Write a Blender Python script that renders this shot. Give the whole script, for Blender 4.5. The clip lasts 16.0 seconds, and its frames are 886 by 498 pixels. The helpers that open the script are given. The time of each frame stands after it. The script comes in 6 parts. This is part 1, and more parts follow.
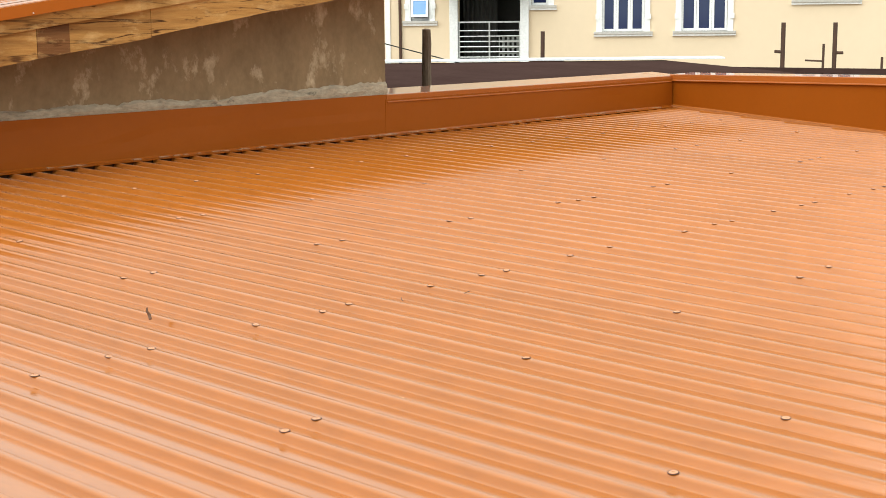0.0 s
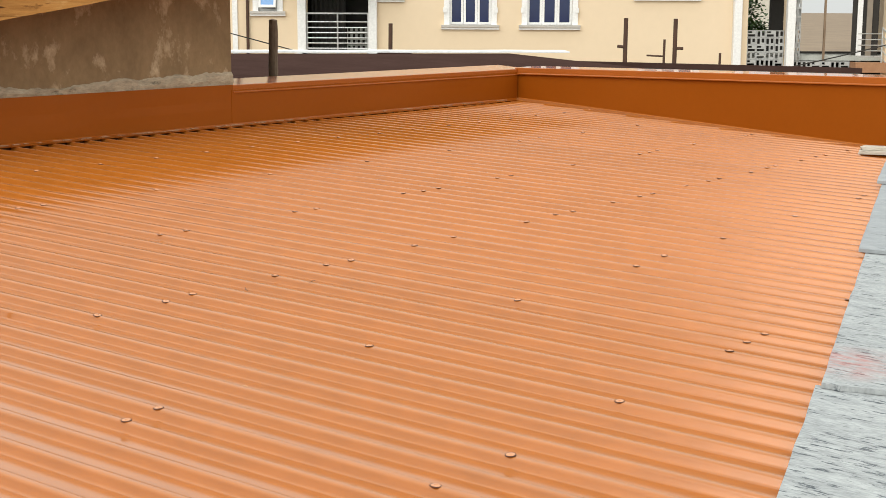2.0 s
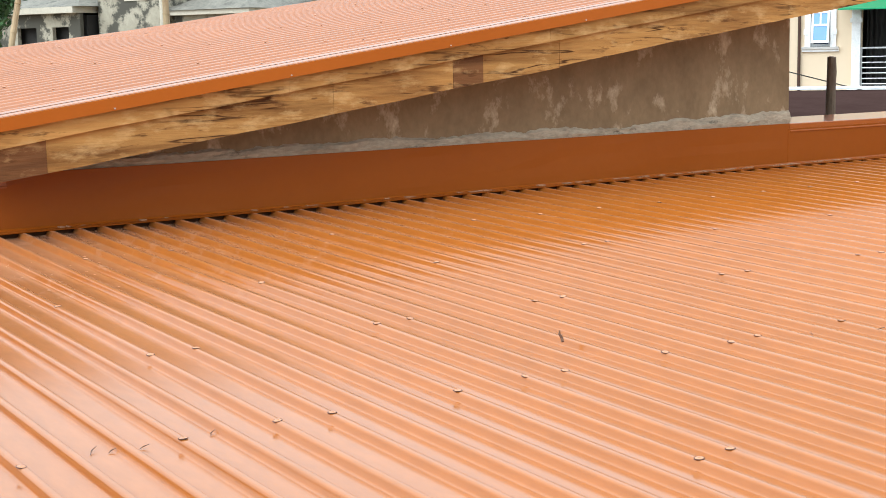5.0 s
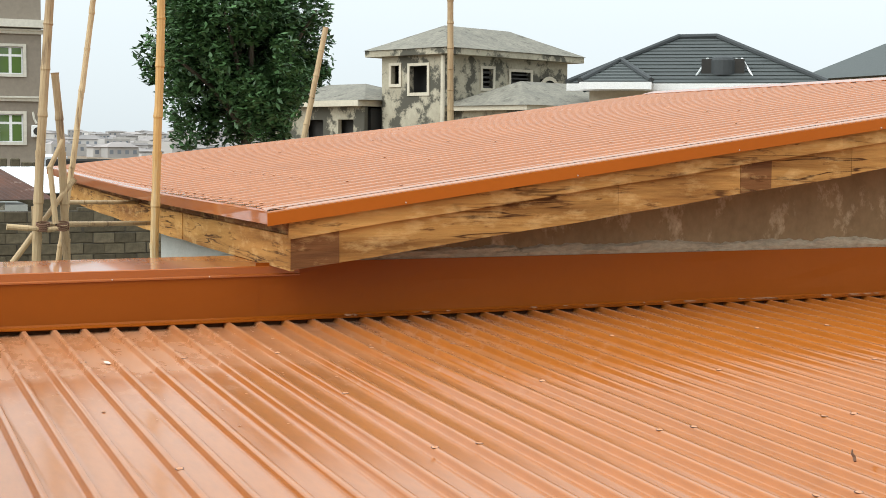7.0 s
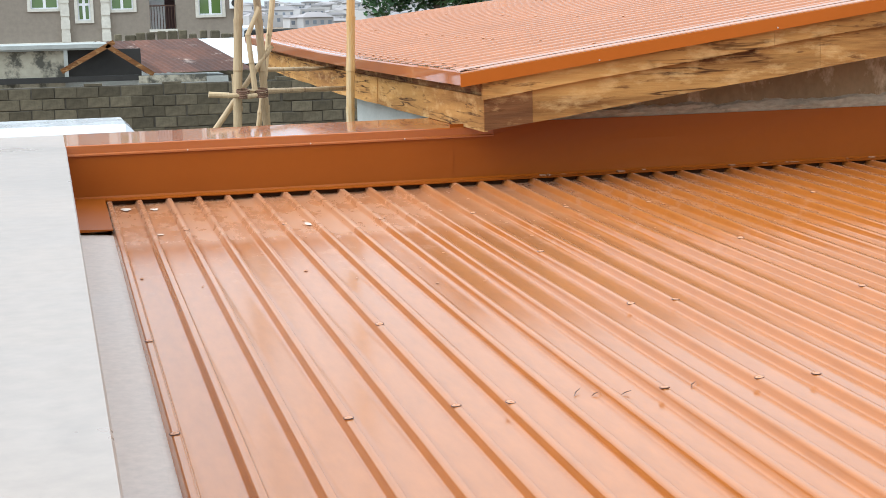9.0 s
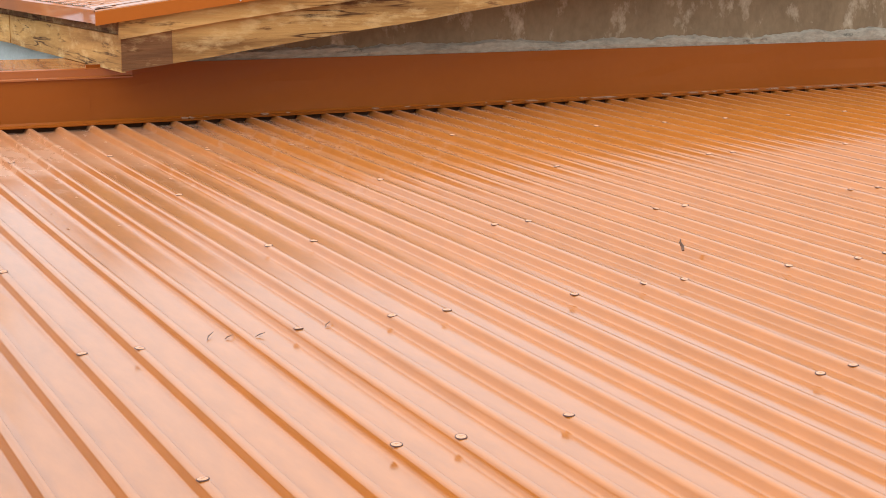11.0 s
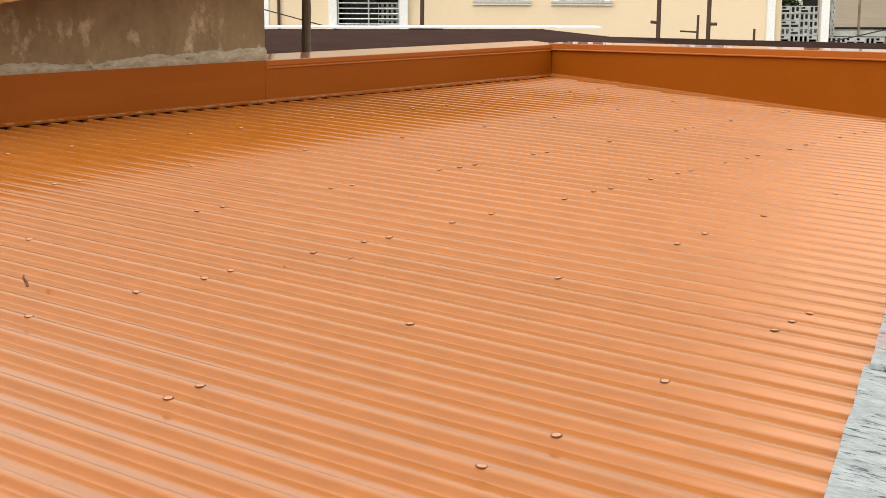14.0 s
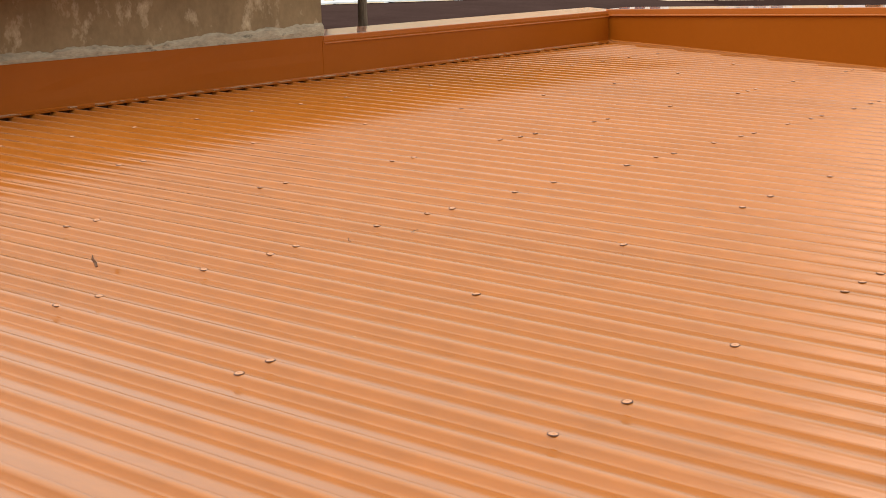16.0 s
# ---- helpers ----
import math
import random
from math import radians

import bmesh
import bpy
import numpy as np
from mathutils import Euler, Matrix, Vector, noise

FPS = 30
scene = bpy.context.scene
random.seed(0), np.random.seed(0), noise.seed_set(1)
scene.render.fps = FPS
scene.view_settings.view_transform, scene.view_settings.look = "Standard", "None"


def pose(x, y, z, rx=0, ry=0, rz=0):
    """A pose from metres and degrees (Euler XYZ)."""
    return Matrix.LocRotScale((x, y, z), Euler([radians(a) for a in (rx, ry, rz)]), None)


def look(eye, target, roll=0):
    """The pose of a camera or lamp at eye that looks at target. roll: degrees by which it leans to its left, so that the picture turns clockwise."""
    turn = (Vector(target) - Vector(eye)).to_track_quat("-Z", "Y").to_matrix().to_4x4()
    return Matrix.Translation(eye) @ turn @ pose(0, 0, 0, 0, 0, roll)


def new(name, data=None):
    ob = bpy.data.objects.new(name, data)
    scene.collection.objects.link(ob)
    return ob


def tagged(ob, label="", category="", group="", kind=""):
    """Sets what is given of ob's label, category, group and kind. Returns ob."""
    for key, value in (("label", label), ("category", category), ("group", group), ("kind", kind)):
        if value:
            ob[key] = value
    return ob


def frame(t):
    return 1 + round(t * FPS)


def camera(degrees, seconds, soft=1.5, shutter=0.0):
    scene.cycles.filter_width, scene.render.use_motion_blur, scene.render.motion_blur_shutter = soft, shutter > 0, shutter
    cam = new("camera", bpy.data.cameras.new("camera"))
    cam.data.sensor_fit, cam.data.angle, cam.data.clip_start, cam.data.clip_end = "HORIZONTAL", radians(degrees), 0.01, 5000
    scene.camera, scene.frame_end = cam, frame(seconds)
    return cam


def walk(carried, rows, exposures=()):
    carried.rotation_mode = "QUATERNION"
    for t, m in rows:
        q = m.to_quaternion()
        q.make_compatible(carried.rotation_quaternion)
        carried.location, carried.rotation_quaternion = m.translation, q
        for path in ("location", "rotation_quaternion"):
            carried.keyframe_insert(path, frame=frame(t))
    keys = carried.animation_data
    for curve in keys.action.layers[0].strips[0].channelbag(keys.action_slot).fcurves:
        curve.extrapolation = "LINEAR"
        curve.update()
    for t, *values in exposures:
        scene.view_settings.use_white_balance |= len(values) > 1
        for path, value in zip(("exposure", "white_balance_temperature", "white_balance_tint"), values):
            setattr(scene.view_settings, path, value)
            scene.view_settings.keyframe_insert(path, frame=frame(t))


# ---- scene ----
cam = camera(34.17, 16.0, soft=0.7)
PATH = [
    # seconds, eye x y z, degrees to the right of the back wall's normal, up, lean to the right
    (0.0, 0.000, 0.000, 1.600, 48.72, -9.22, 0.61),
    (0.5, 0.017, -0.004, 1.593, 50.97, -10.10, 0.69),
    (1.0, 0.032, -0.023, 1.595, 53.51, -10.21, -0.39),
    (1.5, -0.018, -0.051, 1.599, 54.25, -10.20, -0.31),
    (2.0, -0.042, -0.072, 1.601, 54.76, -9.56, -0.27),
    (2.5, -0.056, -0.069, 1.590, 54.26, -10.71, 0.58),
    (3.0, -0.046, -0.063, 1.588, 53.21, -12.33, 1.40),
    (3.5, -0.054, -0.067, 1.592, 53.07, -11.99, 1.71),
    (4.0, -0.105, -0.059, 1.613, 45.79, -11.80, 2.51),
    (4.5, -0.149, -0.041, 1.629, 37.76, -9.32, 1.84),
    (5.0, -0.192, -0.013, 1.636, 33.43, -7.98, 1.14),
    (5.1, -0.194, -0.016, 1.636, 32.44, -7.61, 0.85),
    (5.6, -0.226, 0.001, 1.646, 29.22, -6.21, 0.25),
    (6.2, -0.264, 0.020, 1.662, 26.09, -4.51, -0.25),
    (6.8, -0.292, 0.032, 1.667, 23.61, -3.89, -0.45),
    (7.3, -0.299, 0.033, 1.652, 21.90, -5.04, -0.34),
    (7.5, -0.298, 0.032, 1.641, 21.27, -5.90, -0.24),
    (8.0, -0.307, 0.036, 1.635, 17.99, -7.26, 0.50),
    (8.2, -0.307, 0.032, 1.633, 16.45, -7.61, 0.87),
    (8.6, -0.303, 0.027, 1.629, 14.66, -8.43, 1.31),
    (9.0, -0.293, 0.026, 1.626, 15.05, -9.39, 1.29),
    (9.4, -0.277, 0.027, 1.622, 16.97, -10.33, 0.98),
    (9.9, -0.250, 0.031, 1.615, 20.55, -11.25, 0.50),
    (10.3, -0.224, 0.034, 1.605, 23.59, -11.59, 0.24),
    (10.5, -0.210, 0.036, 1.600, 25.02, -11.64, 0.18),
    (11.0, -0.171, 0.053, 1.588, 28.74, -11.60, -0.38),
    (11.5, -0.135, 0.048, 1.602, 32.35, -11.62, -0.54),
    (12.0, -0.116, 0.051, 1.602, 38.10, -10.62, -1.35),
    (12.5, -0.092, 0.047, 1.601, 42.81, -10.27, -1.06),
    (13.0, -0.075, 0.041, 1.599, 45.77, -10.19, -0.95),
    (13.5, -0.050, 0.030, 1.600, 50.26, -10.13, -0.59),
    (14.0, -0.023, 0.014, 1.593, 53.63, -10.50, -0.24),
    (14.5, -0.003, 0.001, 1.594, 56.69, -10.65, 0.22),
    (15.0, 0.010, -0.011, 1.596, 59.13, -10.88, 0.68),
    (15.5, 0.010, 0.001, 1.584, 57.59, -12.41, 0.88),
    (16.0, -0.029, 0.030, 1.586, 51.15, -11.59, 1.77),
]
EXPOSURES = [
    # seconds, stops, kelvin, tint
    (0.0, 0.71, 6140, 3),
    (1.0, 0.55, 6300, 6),
    (1.5, 0.47, 6450, 7),
    (2.5, 0.49, 6350, 7),
    (3.5, 0.37, 6400, 7),
    (4.0, 0.44, 6300, 6),
    (4.5, 0.81, 5600, 5),
    (5.0, 0.87, 5500, 5),
    (7.0, 0.65, 5900, 4),
    (7.5, 0.65, 5900, 4),
    (8.0, 0.82, 5650, 5),
    (9.0, 0.85, 5350, 5),
    (11.0, 0.87, 5350, 5),
    (12.5, 0.85, 5450, 5),
    (13.5, 0.57, 6350, 7),
    (14.0, 0.51, 6450, 7),
    (15.0, 0.46, 6450, 7),
    (16.0, 0.47, 6370, 7),
]
SKY, SUN, ZENITH, CLOUD = 0.1, 1.5, 2.55, (5.5, 5.5, 5.35)


def stand(x, y, z, turn, up, lean):
    a, b = radians(turn), radians(up)
    way = Vector((math.sin(a) * math.cos(b), math.cos(a) * math.cos(b), math.sin(b)))
    return look((x, y, z), Vector((x, y, z)) + way, -lean)


walk(cam, [(row[0], stand(*row[1:])) for row in PATH], EXPOSURES)

# ---- world and light: a bright overcast noon ----
world = bpy.data.worlds.new("overcast")
scene.world = world
world.use_nodes = True
wn = world.node_tree
bg = wn.nodes["Background"]
sky = wn.nodes.new("ShaderNodeTexSky")
sky.sky_type, sky.sun_disc = "NISHITA", False
sky.sun_elevation, sky.sun_rotation = radians(36), radians(260)
sky.air_density, sky.dust_density, sky.ozone_density = 1.0, 1.0, 1.0
pale = wn.nodes.new("ShaderNodeHueSaturation")      # a closed layer of cloud greys the sky
pale.inputs["Saturation"].default_value = 0.1
wn.links.new(sky.outputs["Color"], pale.inputs["Color"])
# an overcast sky is about three times as bright overhead as at the horizon
where = wn.nodes.new("ShaderNodeTexCoord")
split = wn.nodes.new("ShaderNodeSeparateXYZ")
wn.links.new(where.outputs["Generated"], split.inputs[0])
height = wn.nodes.new("ShaderNodeMath")
height.operation = "MAXIMUM"
wn.links.new(split.outputs["Z"], height.inputs[0])
height.inputs[1].default_value = 0.0
rise = wn.nodes.new("ShaderNodeMath")
rise.operation = "MULTIPLY_ADD"
wn.links.new(height.outputs[0], rise.inputs[0])
rise.inputs[1].default_value, rise.inputs[2].default_value = ZENITH - 1.0, 1.0
veil = wn.nodes.new("ShaderNodeVectorMath")
veil.operation = "SCALE"
veil.inputs[0].default_value = CLOUD
wn.links.new(rise.outputs[0], veil.inputs["Scale"])
cloud = wn.nodes.new("ShaderNodeMix")
cloud.data_type = "RGBA"
cloud.inputs[0].default_value = 0.9
wn.links.new(pale.outputs["Color"], cloud.inputs[6])
wn.links.new(veil.outputs["Vector"], cloud.inputs[7])
wn.links.new(cloud.outputs[2], bg.inputs["Color"])
bg.inputs["Strength"].default_value = SKY

sun = new("sun", bpy.data.lights.new("sun", "SUN"))
sun.data.energy, sun.data.angle, sun.data.color = SUN, radians(60), (1.0, 0.96, 0.90)
sun.matrix_world = look((-27, -5, 20), (0, 0, 0))

# ---- materials ----


def ramp(nt, fac, stops):
    r = nt.nodes.new("ShaderNodeValToRGB")
    while len(r.color_ramp.elements) < len(stops):
        r.color_ramp.elements.new(0.5)
    for e, (p, c) in zip(r.color_ramp.elements, stops):
        e.position, e.color = p, (*c, 1)
    nt.links.new(fac, r.inputs["Fac"])
    return r.outputs["Color"]


def tex(nt, kind, scale, detail=4.0, stretch=None, rough=0.6):
    co = nt.nodes.new("ShaderNodeTexCoord")
    out = co.outputs["Object"]
    if stretch:
        mp = nt.nodes.new("ShaderNodeMapping")
        mp.inputs["Scale"].default_value = stretch
        nt.links.new(out, mp.inputs["Vector"])
        out = mp.outputs["Vector"]
    n = nt.nodes.new(kind)
    n.inputs["Scale"].default_value = scale
    if kind == "ShaderNodeTexNoise":
        n.inputs["Detail"].default_value, n.inputs["Roughness"].default_value = detail, rough
    nt.links.new(out, n.inputs["Vector"])
    return n.outputs[0]


def blend(nt, a, b, fac, mode="MIX"):
    m = nt.nodes.new("ShaderNodeMix")
    m.data_type, m.blend_type = "RGBA", mode
    for value, slot in ((fac, 0), (a, 6), (b, 7)):
        if isinstance(value, (int, float)):
            m.inputs[slot].default_value = value
        elif isinstance(value, tuple):
            m.inputs[slot].default_value = (*value, 1)
        else:
            nt.links.new(value, m.inputs[slot])
    return m.outputs[2]


def mat(name, dark, light, rough=0.7, metal=0.0, scale=3.0, fine=40.0, bump=0.15, stretch=None, vary=0.0, spec=0.5, coat=0.0,
        stain=None, stain_at=(0.55, 0.7), stain_scale=1.2, rough_vary=0.12, bump_scale=None, island=0.0, coat_rough=0.1, coat_ior=1.5, grain_mix=0.35):
    """A two-scale painted, plastered or worn surface."""
    m = bpy.data.materials.new(name)
    m.use_nodes = True
    nt = m.node_tree
    p = nt.nodes["Principled BSDF"]
    big = tex(nt, "ShaderNodeTexNoise", scale, 5.0, stretch)
    small = tex(nt, "ShaderNodeTexNoise", fine, 6.0, stretch)
    col = ramp(nt, big, [(0.3, dark), (0.7, light)])
    mid = tuple(0.5 * (a + b) for a, b in zip(dark, light))
    grain = ramp(nt, small, [(0.3, tuple(c * (0.72 if grain_mix < 0.5 else 0.42) for c in mid)), (0.7, tuple(min(1, c * 1.22) for c in mid))])
    col = blend(nt, col, grain, grain_mix)
    if stain:
        spots = tex(nt, "ShaderNodeTexNoise", stain_scale, 8.0, stretch, 0.68)
        mask = ramp(nt, spots, [(stain_at[0], (0, 0, 0)), (stain_at[1], (1, 1, 1))])
        col = blend(nt, col, stain, mask)
    if vary:
        info = nt.nodes.new("ShaderNodeObjectInfo")
        shade = ramp(nt, info.outputs["Random"], [(0.0, (1 - vary,) * 3), (1.0, (1 + vary,) * 3)])
        col = blend(nt, col, shade, 1.0, "MULTIPLY")
    if island:
        geo = nt.nodes.new("ShaderNodeNewGeometry")
        shade = ramp(nt, geo.outputs["Random Per Island"], [(0.0, (1 - island,) * 3), (1.0, (1 + island,) * 3)])
        col = blend(nt, col, shade, 1.0, "MULTIPLY")
    nt.links.new(col, p.inputs["Base Color"])
    rr = ramp(nt, big, [(0.25, (max(0.02, rough - rough_vary),) * 3), (0.75, (min(1, rough + rough_vary),) * 3)])
    nt.links.new(rr, p.inputs["Roughness"])
    p.inputs["Metallic"].default_value = metal
    p.inputs["Specular IOR Level"].default_value = spec
    p.inputs["Coat Weight"].default_value, p.inputs["Coat Roughness"].default_value = coat, coat_rough
    p.inputs["Coat IOR"].default_value = coat_ior
    if bump:
        b = nt.nodes.new("ShaderNodeBump")
        b.inputs["Strength"].default_value, b.inputs["Distance"].default_value = bump, 0.01
        nt.links.new(tex(nt, "ShaderNodeTexNoise", bump_scale, 6.0, stretch) if bump_scale else small, b.inputs["Height"])
        nt.links.new(b.outputs["Normal"], p.inputs["Normal"])
    return m


def glass(name, tint, rough=0.05):
    m = bpy.data.materials.new(name)
    m.use_nodes = True
    p = m.node_tree.nodes["Principled BSDF"]
    p.inputs["Base Color"].default_value = (*tint, 1)
    p.inputs["Roughness"].default_value, p.inputs["Specular IOR Level"].default_value = rough, 0.8
    return m


ORANGE_D, ORANGE_L = (0.37, 0.113, 0.012), (0.41, 0.127, 0.015)


def sheet_paint(name, dark, light, rough, ior):
    m = mat(name, dark, light, rough=rough, metal=0.12, scale=1.3, fine=22, bump=0.008, stretch=(1, 0.25, 1), spec=0.5, rough_vary=0.03, vary=0.03,
            stain=tuple(c * 1.12 for c in light), stain_at=(0.6, 0.85), stain_scale=1.1)
    p = m.node_tree.nodes["Principled BSDF"]
    p.inputs["IOR"].default_value = ior
    # a thin even film of dust, seen most at a low angle
    p.inputs["Sheen Weight"].default_value, p.inputs["Sheen Roughness"].default_value, p.inputs["Sheen Tint"].default_value = 0.14, 0.4, (1.0, 0.93, 0.8, 1)
    p.inputs["Specular Tint"].default_value = (1.0, 0.96, 0.88, 1)
    return m


M_ROOF = sheet_paint("painted_roof_sheet", ORANGE_D, ORANGE_L, 0.16, 1.85)
M_UPROOF = sheet_paint("painted_upper_sheet", (0.37, 0.128, 0.042), (0.42, 0.148, 0.05), 0.26, 1.85)
# a film of cement dust left by the masons in the corner below the upper eaves
nt = M_ROOF.node_tree
paint = nt.nodes["Principled BSDF"]
clean = paint.inputs["Base Color"].links[0].from_socket
place = nt.nodes.new("ShaderNodeTexCoord")
axes = nt.nodes.new("ShaderNodeSeparateXYZ")
nt.links.new(place.outputs["Object"], axes.inputs[0])


def between(a, b, axis):
    """0 at a to 1 at b along an axis."""
    near = nt.nodes.new("ShaderNodeMapRange")
    near.inputs["From Min"].default_value, near.inputs["From Max"].default_value = a, b
    nt.links.new(axes.outputs[axis], near.inputs["Value"])
    return near.outputs[0]


cloudy = ramp(nt, tex(nt, "ShaderNodeTexNoise", 5.0, 8.0, (1.0, 0.5, 1), 0.7), [(0.36, (0.35, 0.35, 0.35)), (0.6, (1, 1, 1))])
film = blend(nt, blend(nt, between(8.55, 8.78, "Y"), between(3.4, 1.6, "X"), 1.0, "MULTIPLY"), cloudy, 1.0, "MULTIPLY")
specks = ramp(nt, tex(nt, "ShaderNodeTexNoise", 7.0, 10.0, (1.0, 0.55, 1), 0.72), [(0.55, (0, 0, 0)), (0.64, (1, 1, 1))])
mud = blend(nt, blend(nt, specks, between(6.8, 8.6, "Y"), 1.0, "MULTIPLY"), between(7.5, 2.5, "X"), 1.0, "MULTIPLY")
soft = blend(nt, blend(nt, film, (0.0, 0.0, 0.0), 0.35), blend(nt, mud, (0.0, 0.0, 0.0), 0.55), 1.0, "LIGHTEN")
nt.links.new(blend(nt, clean, (0.50, 0.245, 0.125), soft), paint.inputs["Base Color"])
shine = paint.inputs["Roughness"].links[0].from_socket
nt.links.new(blend(nt, shine, (0.42, 0.42, 0.42), soft), paint.inputs["Roughness"])
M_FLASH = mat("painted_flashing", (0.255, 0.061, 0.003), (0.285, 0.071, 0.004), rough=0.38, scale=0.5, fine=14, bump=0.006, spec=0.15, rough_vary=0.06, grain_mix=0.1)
M_DRIP = mat("painted_drip_edge", (0.36, 0.090, 0.005), (0.41, 0.106, 0.007), rough=0.38, scale=0.5, fine=14, bump=0.006, spec=0.15, rough_vary=0.06, grain_mix=0.1)
M_CAP = mat("painted_coping", (0.34, 0.090, 0.012), (0.385, 0.104, 0.016), rough=0.4, scale=0.6, fine=14, bump=0.01, spec=0.2, rough_vary=0.05, coat=0.8, coat_rough=0.05, coat_ior=1.5, grain_mix=0.1)
M_PALE = mat("pale_coping", (0.30, 0.235, 0.185), (0.37, 0.29, 0.23), rough=0.35, scale=0.9, fine=12, bump=0.03, spec=0.5)
M_GALV = mat("galvanised_strip", (0.44, 0.345, 0.275), (0.52, 0.415, 0.34), rough=0.5, metal=0.0, scale=2, fine=25, bump=0.03)
M_MORTAR = mat("mortar_bead", (0.28, 0.13, 0.06), (0.40, 0.22, 0.12), rough=0.9, scale=6, fine=60, bump=0.4)
M_MORTARPALE = mat("pale_mortar", (0.42, 0.40, 0.35), (0.60, 0.58, 0.52), rough=0.95, scale=6, fine=40, bump=0.8, spec=0.15)
# reddish dark colour for the shaded gap under the flashing's foot
M_GAP_SHADE = mat("dark_gap_shade", (0.05, 0.022, 0.01), (0.085, 0.038, 0.016), rough=0.95, scale=6, fine=40, bump=0.2, spec=0.1)
M_SCREW = mat("screw_head", (0.50, 0.22, 0.10), (0.58, 0.28, 0.14), rough=0.4, metal=0.0, scale=30, fine=200, bump=0.0)
M_WASHER = mat("rubber_washer", (0.06, 0.022, 0.011), (0.10, 0.038, 0.018), rough=0.7, scale=30, fine=200, bump=0.0)
M_PLASTER = mat("damp_cement_render", (0.16, 0.104, 0.051), (0.33, 0.23, 0.123), rough=0.9, scale=1.2, fine=18, bump=0.6, stretch=(1.1, 1, 0.75),
                stain=(0.58, 0.46, 0.30), stain_at=(0.545, 0.70), stain_scale=2.6, spec=0.25)
M_BAND = mat("cement_band", (0.27, 0.215, 0.145), (0.52, 0.43, 0.305), rough=0.95, scale=5, fine=22, bump=1.0, grain_mix=0.5, stain=(0.10, 0.085, 0.06), stain_at=(0.6, 0.68), stain_scale=3.5,
             stretch=(0.7, 1, 2.2), spec=0.2)


def timber(name, dark, light, patch, vary):
    """Rough-sawn board: long grain, brown water stains and thin dark splits along the grain."""
    m = mat(name, dark, light, rough=0.85, scale=1.3, fine=5, bump=1.0, stretch=(0.45, 0.45, 5), vary=vary, stain=patch, stain_at=(0.46, 0.70), stain_scale=0.9, spec=0.12, grain_mix=0.35)
    t = m.node_tree
    p = t.nodes["Principled BSDF"]
    wood = p.inputs["Base Color"].links[0].from_socket
    split = tex(t, "ShaderNodeTexNoise", 2.0, 2.5, (0.30, 0.30, 4.6), 0.6)
    crack = ramp(t, split, [(0.445, (0, 0, 0)), (0.462, (1, 1, 1)), (0.476, (1, 1, 1)), (0.492, (0, 0, 0))])
    broken = ramp(t, tex(t, "ShaderNodeTexNoise", 1.1, 4.0), [(0.42, (0, 0, 0)), (0.55, (0.95, 0.95, 0.95))])
    wood = blend(t, wood, (0.06, 0.024, 0.009), blend(t, crack, broken, 1.0, "MULTIPLY"))
    nick = ramp(t, tex(t, "ShaderNodeTexNoise", 6.5, 4.0, (0.45, 0.45, 2.4), 0.7), [(0.60, (0, 0, 0)), (0.68, (0.8, 0.8, 0.8))])
    wood = blend(t, wood, (0.11, 0.044, 0.015), nick)
    pale = ramp(t, tex(t, "ShaderNodeTexNoise", 4.2, 6.0, (0.7, 0.7, 1.8), 0.65), [(0.52, (0, 0, 0)), (0.70, (1, 1, 1))])
    wood = blend(t, wood, (0.66, 0.42, 0.17), blend(t, pale, (0.0, 0.0, 0.0), 0.35))
    t.links.new(wood, p.inputs["Base Color"])
    return m


M_BOARD = timber("weathered_fascia_board", (0.27, 0.118, 0.028), (0.58, 0.32, 0.098), (0.12, 0.043, 0.012), 0.16)
M_BOARD2 = timber("dark_fascia_board", (0.13, 0.052, 0.018), (0.30, 0.14, 0.052), (0.075, 0.03, 0.012), 0.15)
M_PLANK = mat("cement_stained_board", (0.26, 0.275, 0.28), (0.50, 0.52, 0.515), rough=0.9, scale=2.0, fine=17, bump=0.7, stretch=(5.5, 1.3, 1), grain_mix=0.55,
              stain=(0.085, 0.095, 0.105), stain_at=(0.56, 0.63), stain_scale=6.5, vary=0.06, spec=0.15)
M_PLANK_RED = M_PLANK.copy()
M_PLANK_RED.name = "cement_board_with_red_stain"
nt = M_PLANK_RED.node_tree
paint = nt.nodes["Principled BSDF"]
grey = paint.inputs["Base Color"].links[0].from_socket
place = nt.nodes.new("ShaderNodeTexCoord")
away = nt.nodes.new("ShaderNodeVectorMath")
away.operation = "DISTANCE"
nt.links.new(place.outputs["Object"], away.inputs[0])
away.inputs[1].default_value = (5.82, 1.96, 0.10)
ring = nt.nodes.new("ShaderNodeMapRange")
ring.inputs["From Min"].default_value, ring.inputs["From Max"].default_value = 0.34, 0.05
nt.links.new(away.outputs["Value"], ring.inputs["Value"])
patchy = ramp(nt, tex(nt, "ShaderNodeTexNoise", 9.0, 6.0, (3, 1, 1)), [(0.35, (0, 0, 0)), (0.65, (0.8, 0.8, 0.8))])
nt.links.new(blend(nt, grey, (0.42, 0.17, 0.15), blend(nt, ring.outputs[0], patchy, 1.0, "MULTIPLY")), paint.inputs["Base Color"])
M_PLANK3 = mat("smooth_grey_board", (0.23, 0.245, 0.255), (0.36, 0.378, 0.385), rough=0.85, scale=2.0, fine=12, bump=0.3, stretch=(3.5, 1.2, 1), grain_mix=0.4,
               stain=(0.14, 0.15, 0.16), stain_at=(0.60, 0.68), stain_scale=5.0, vary=0.06, spec=0.2)
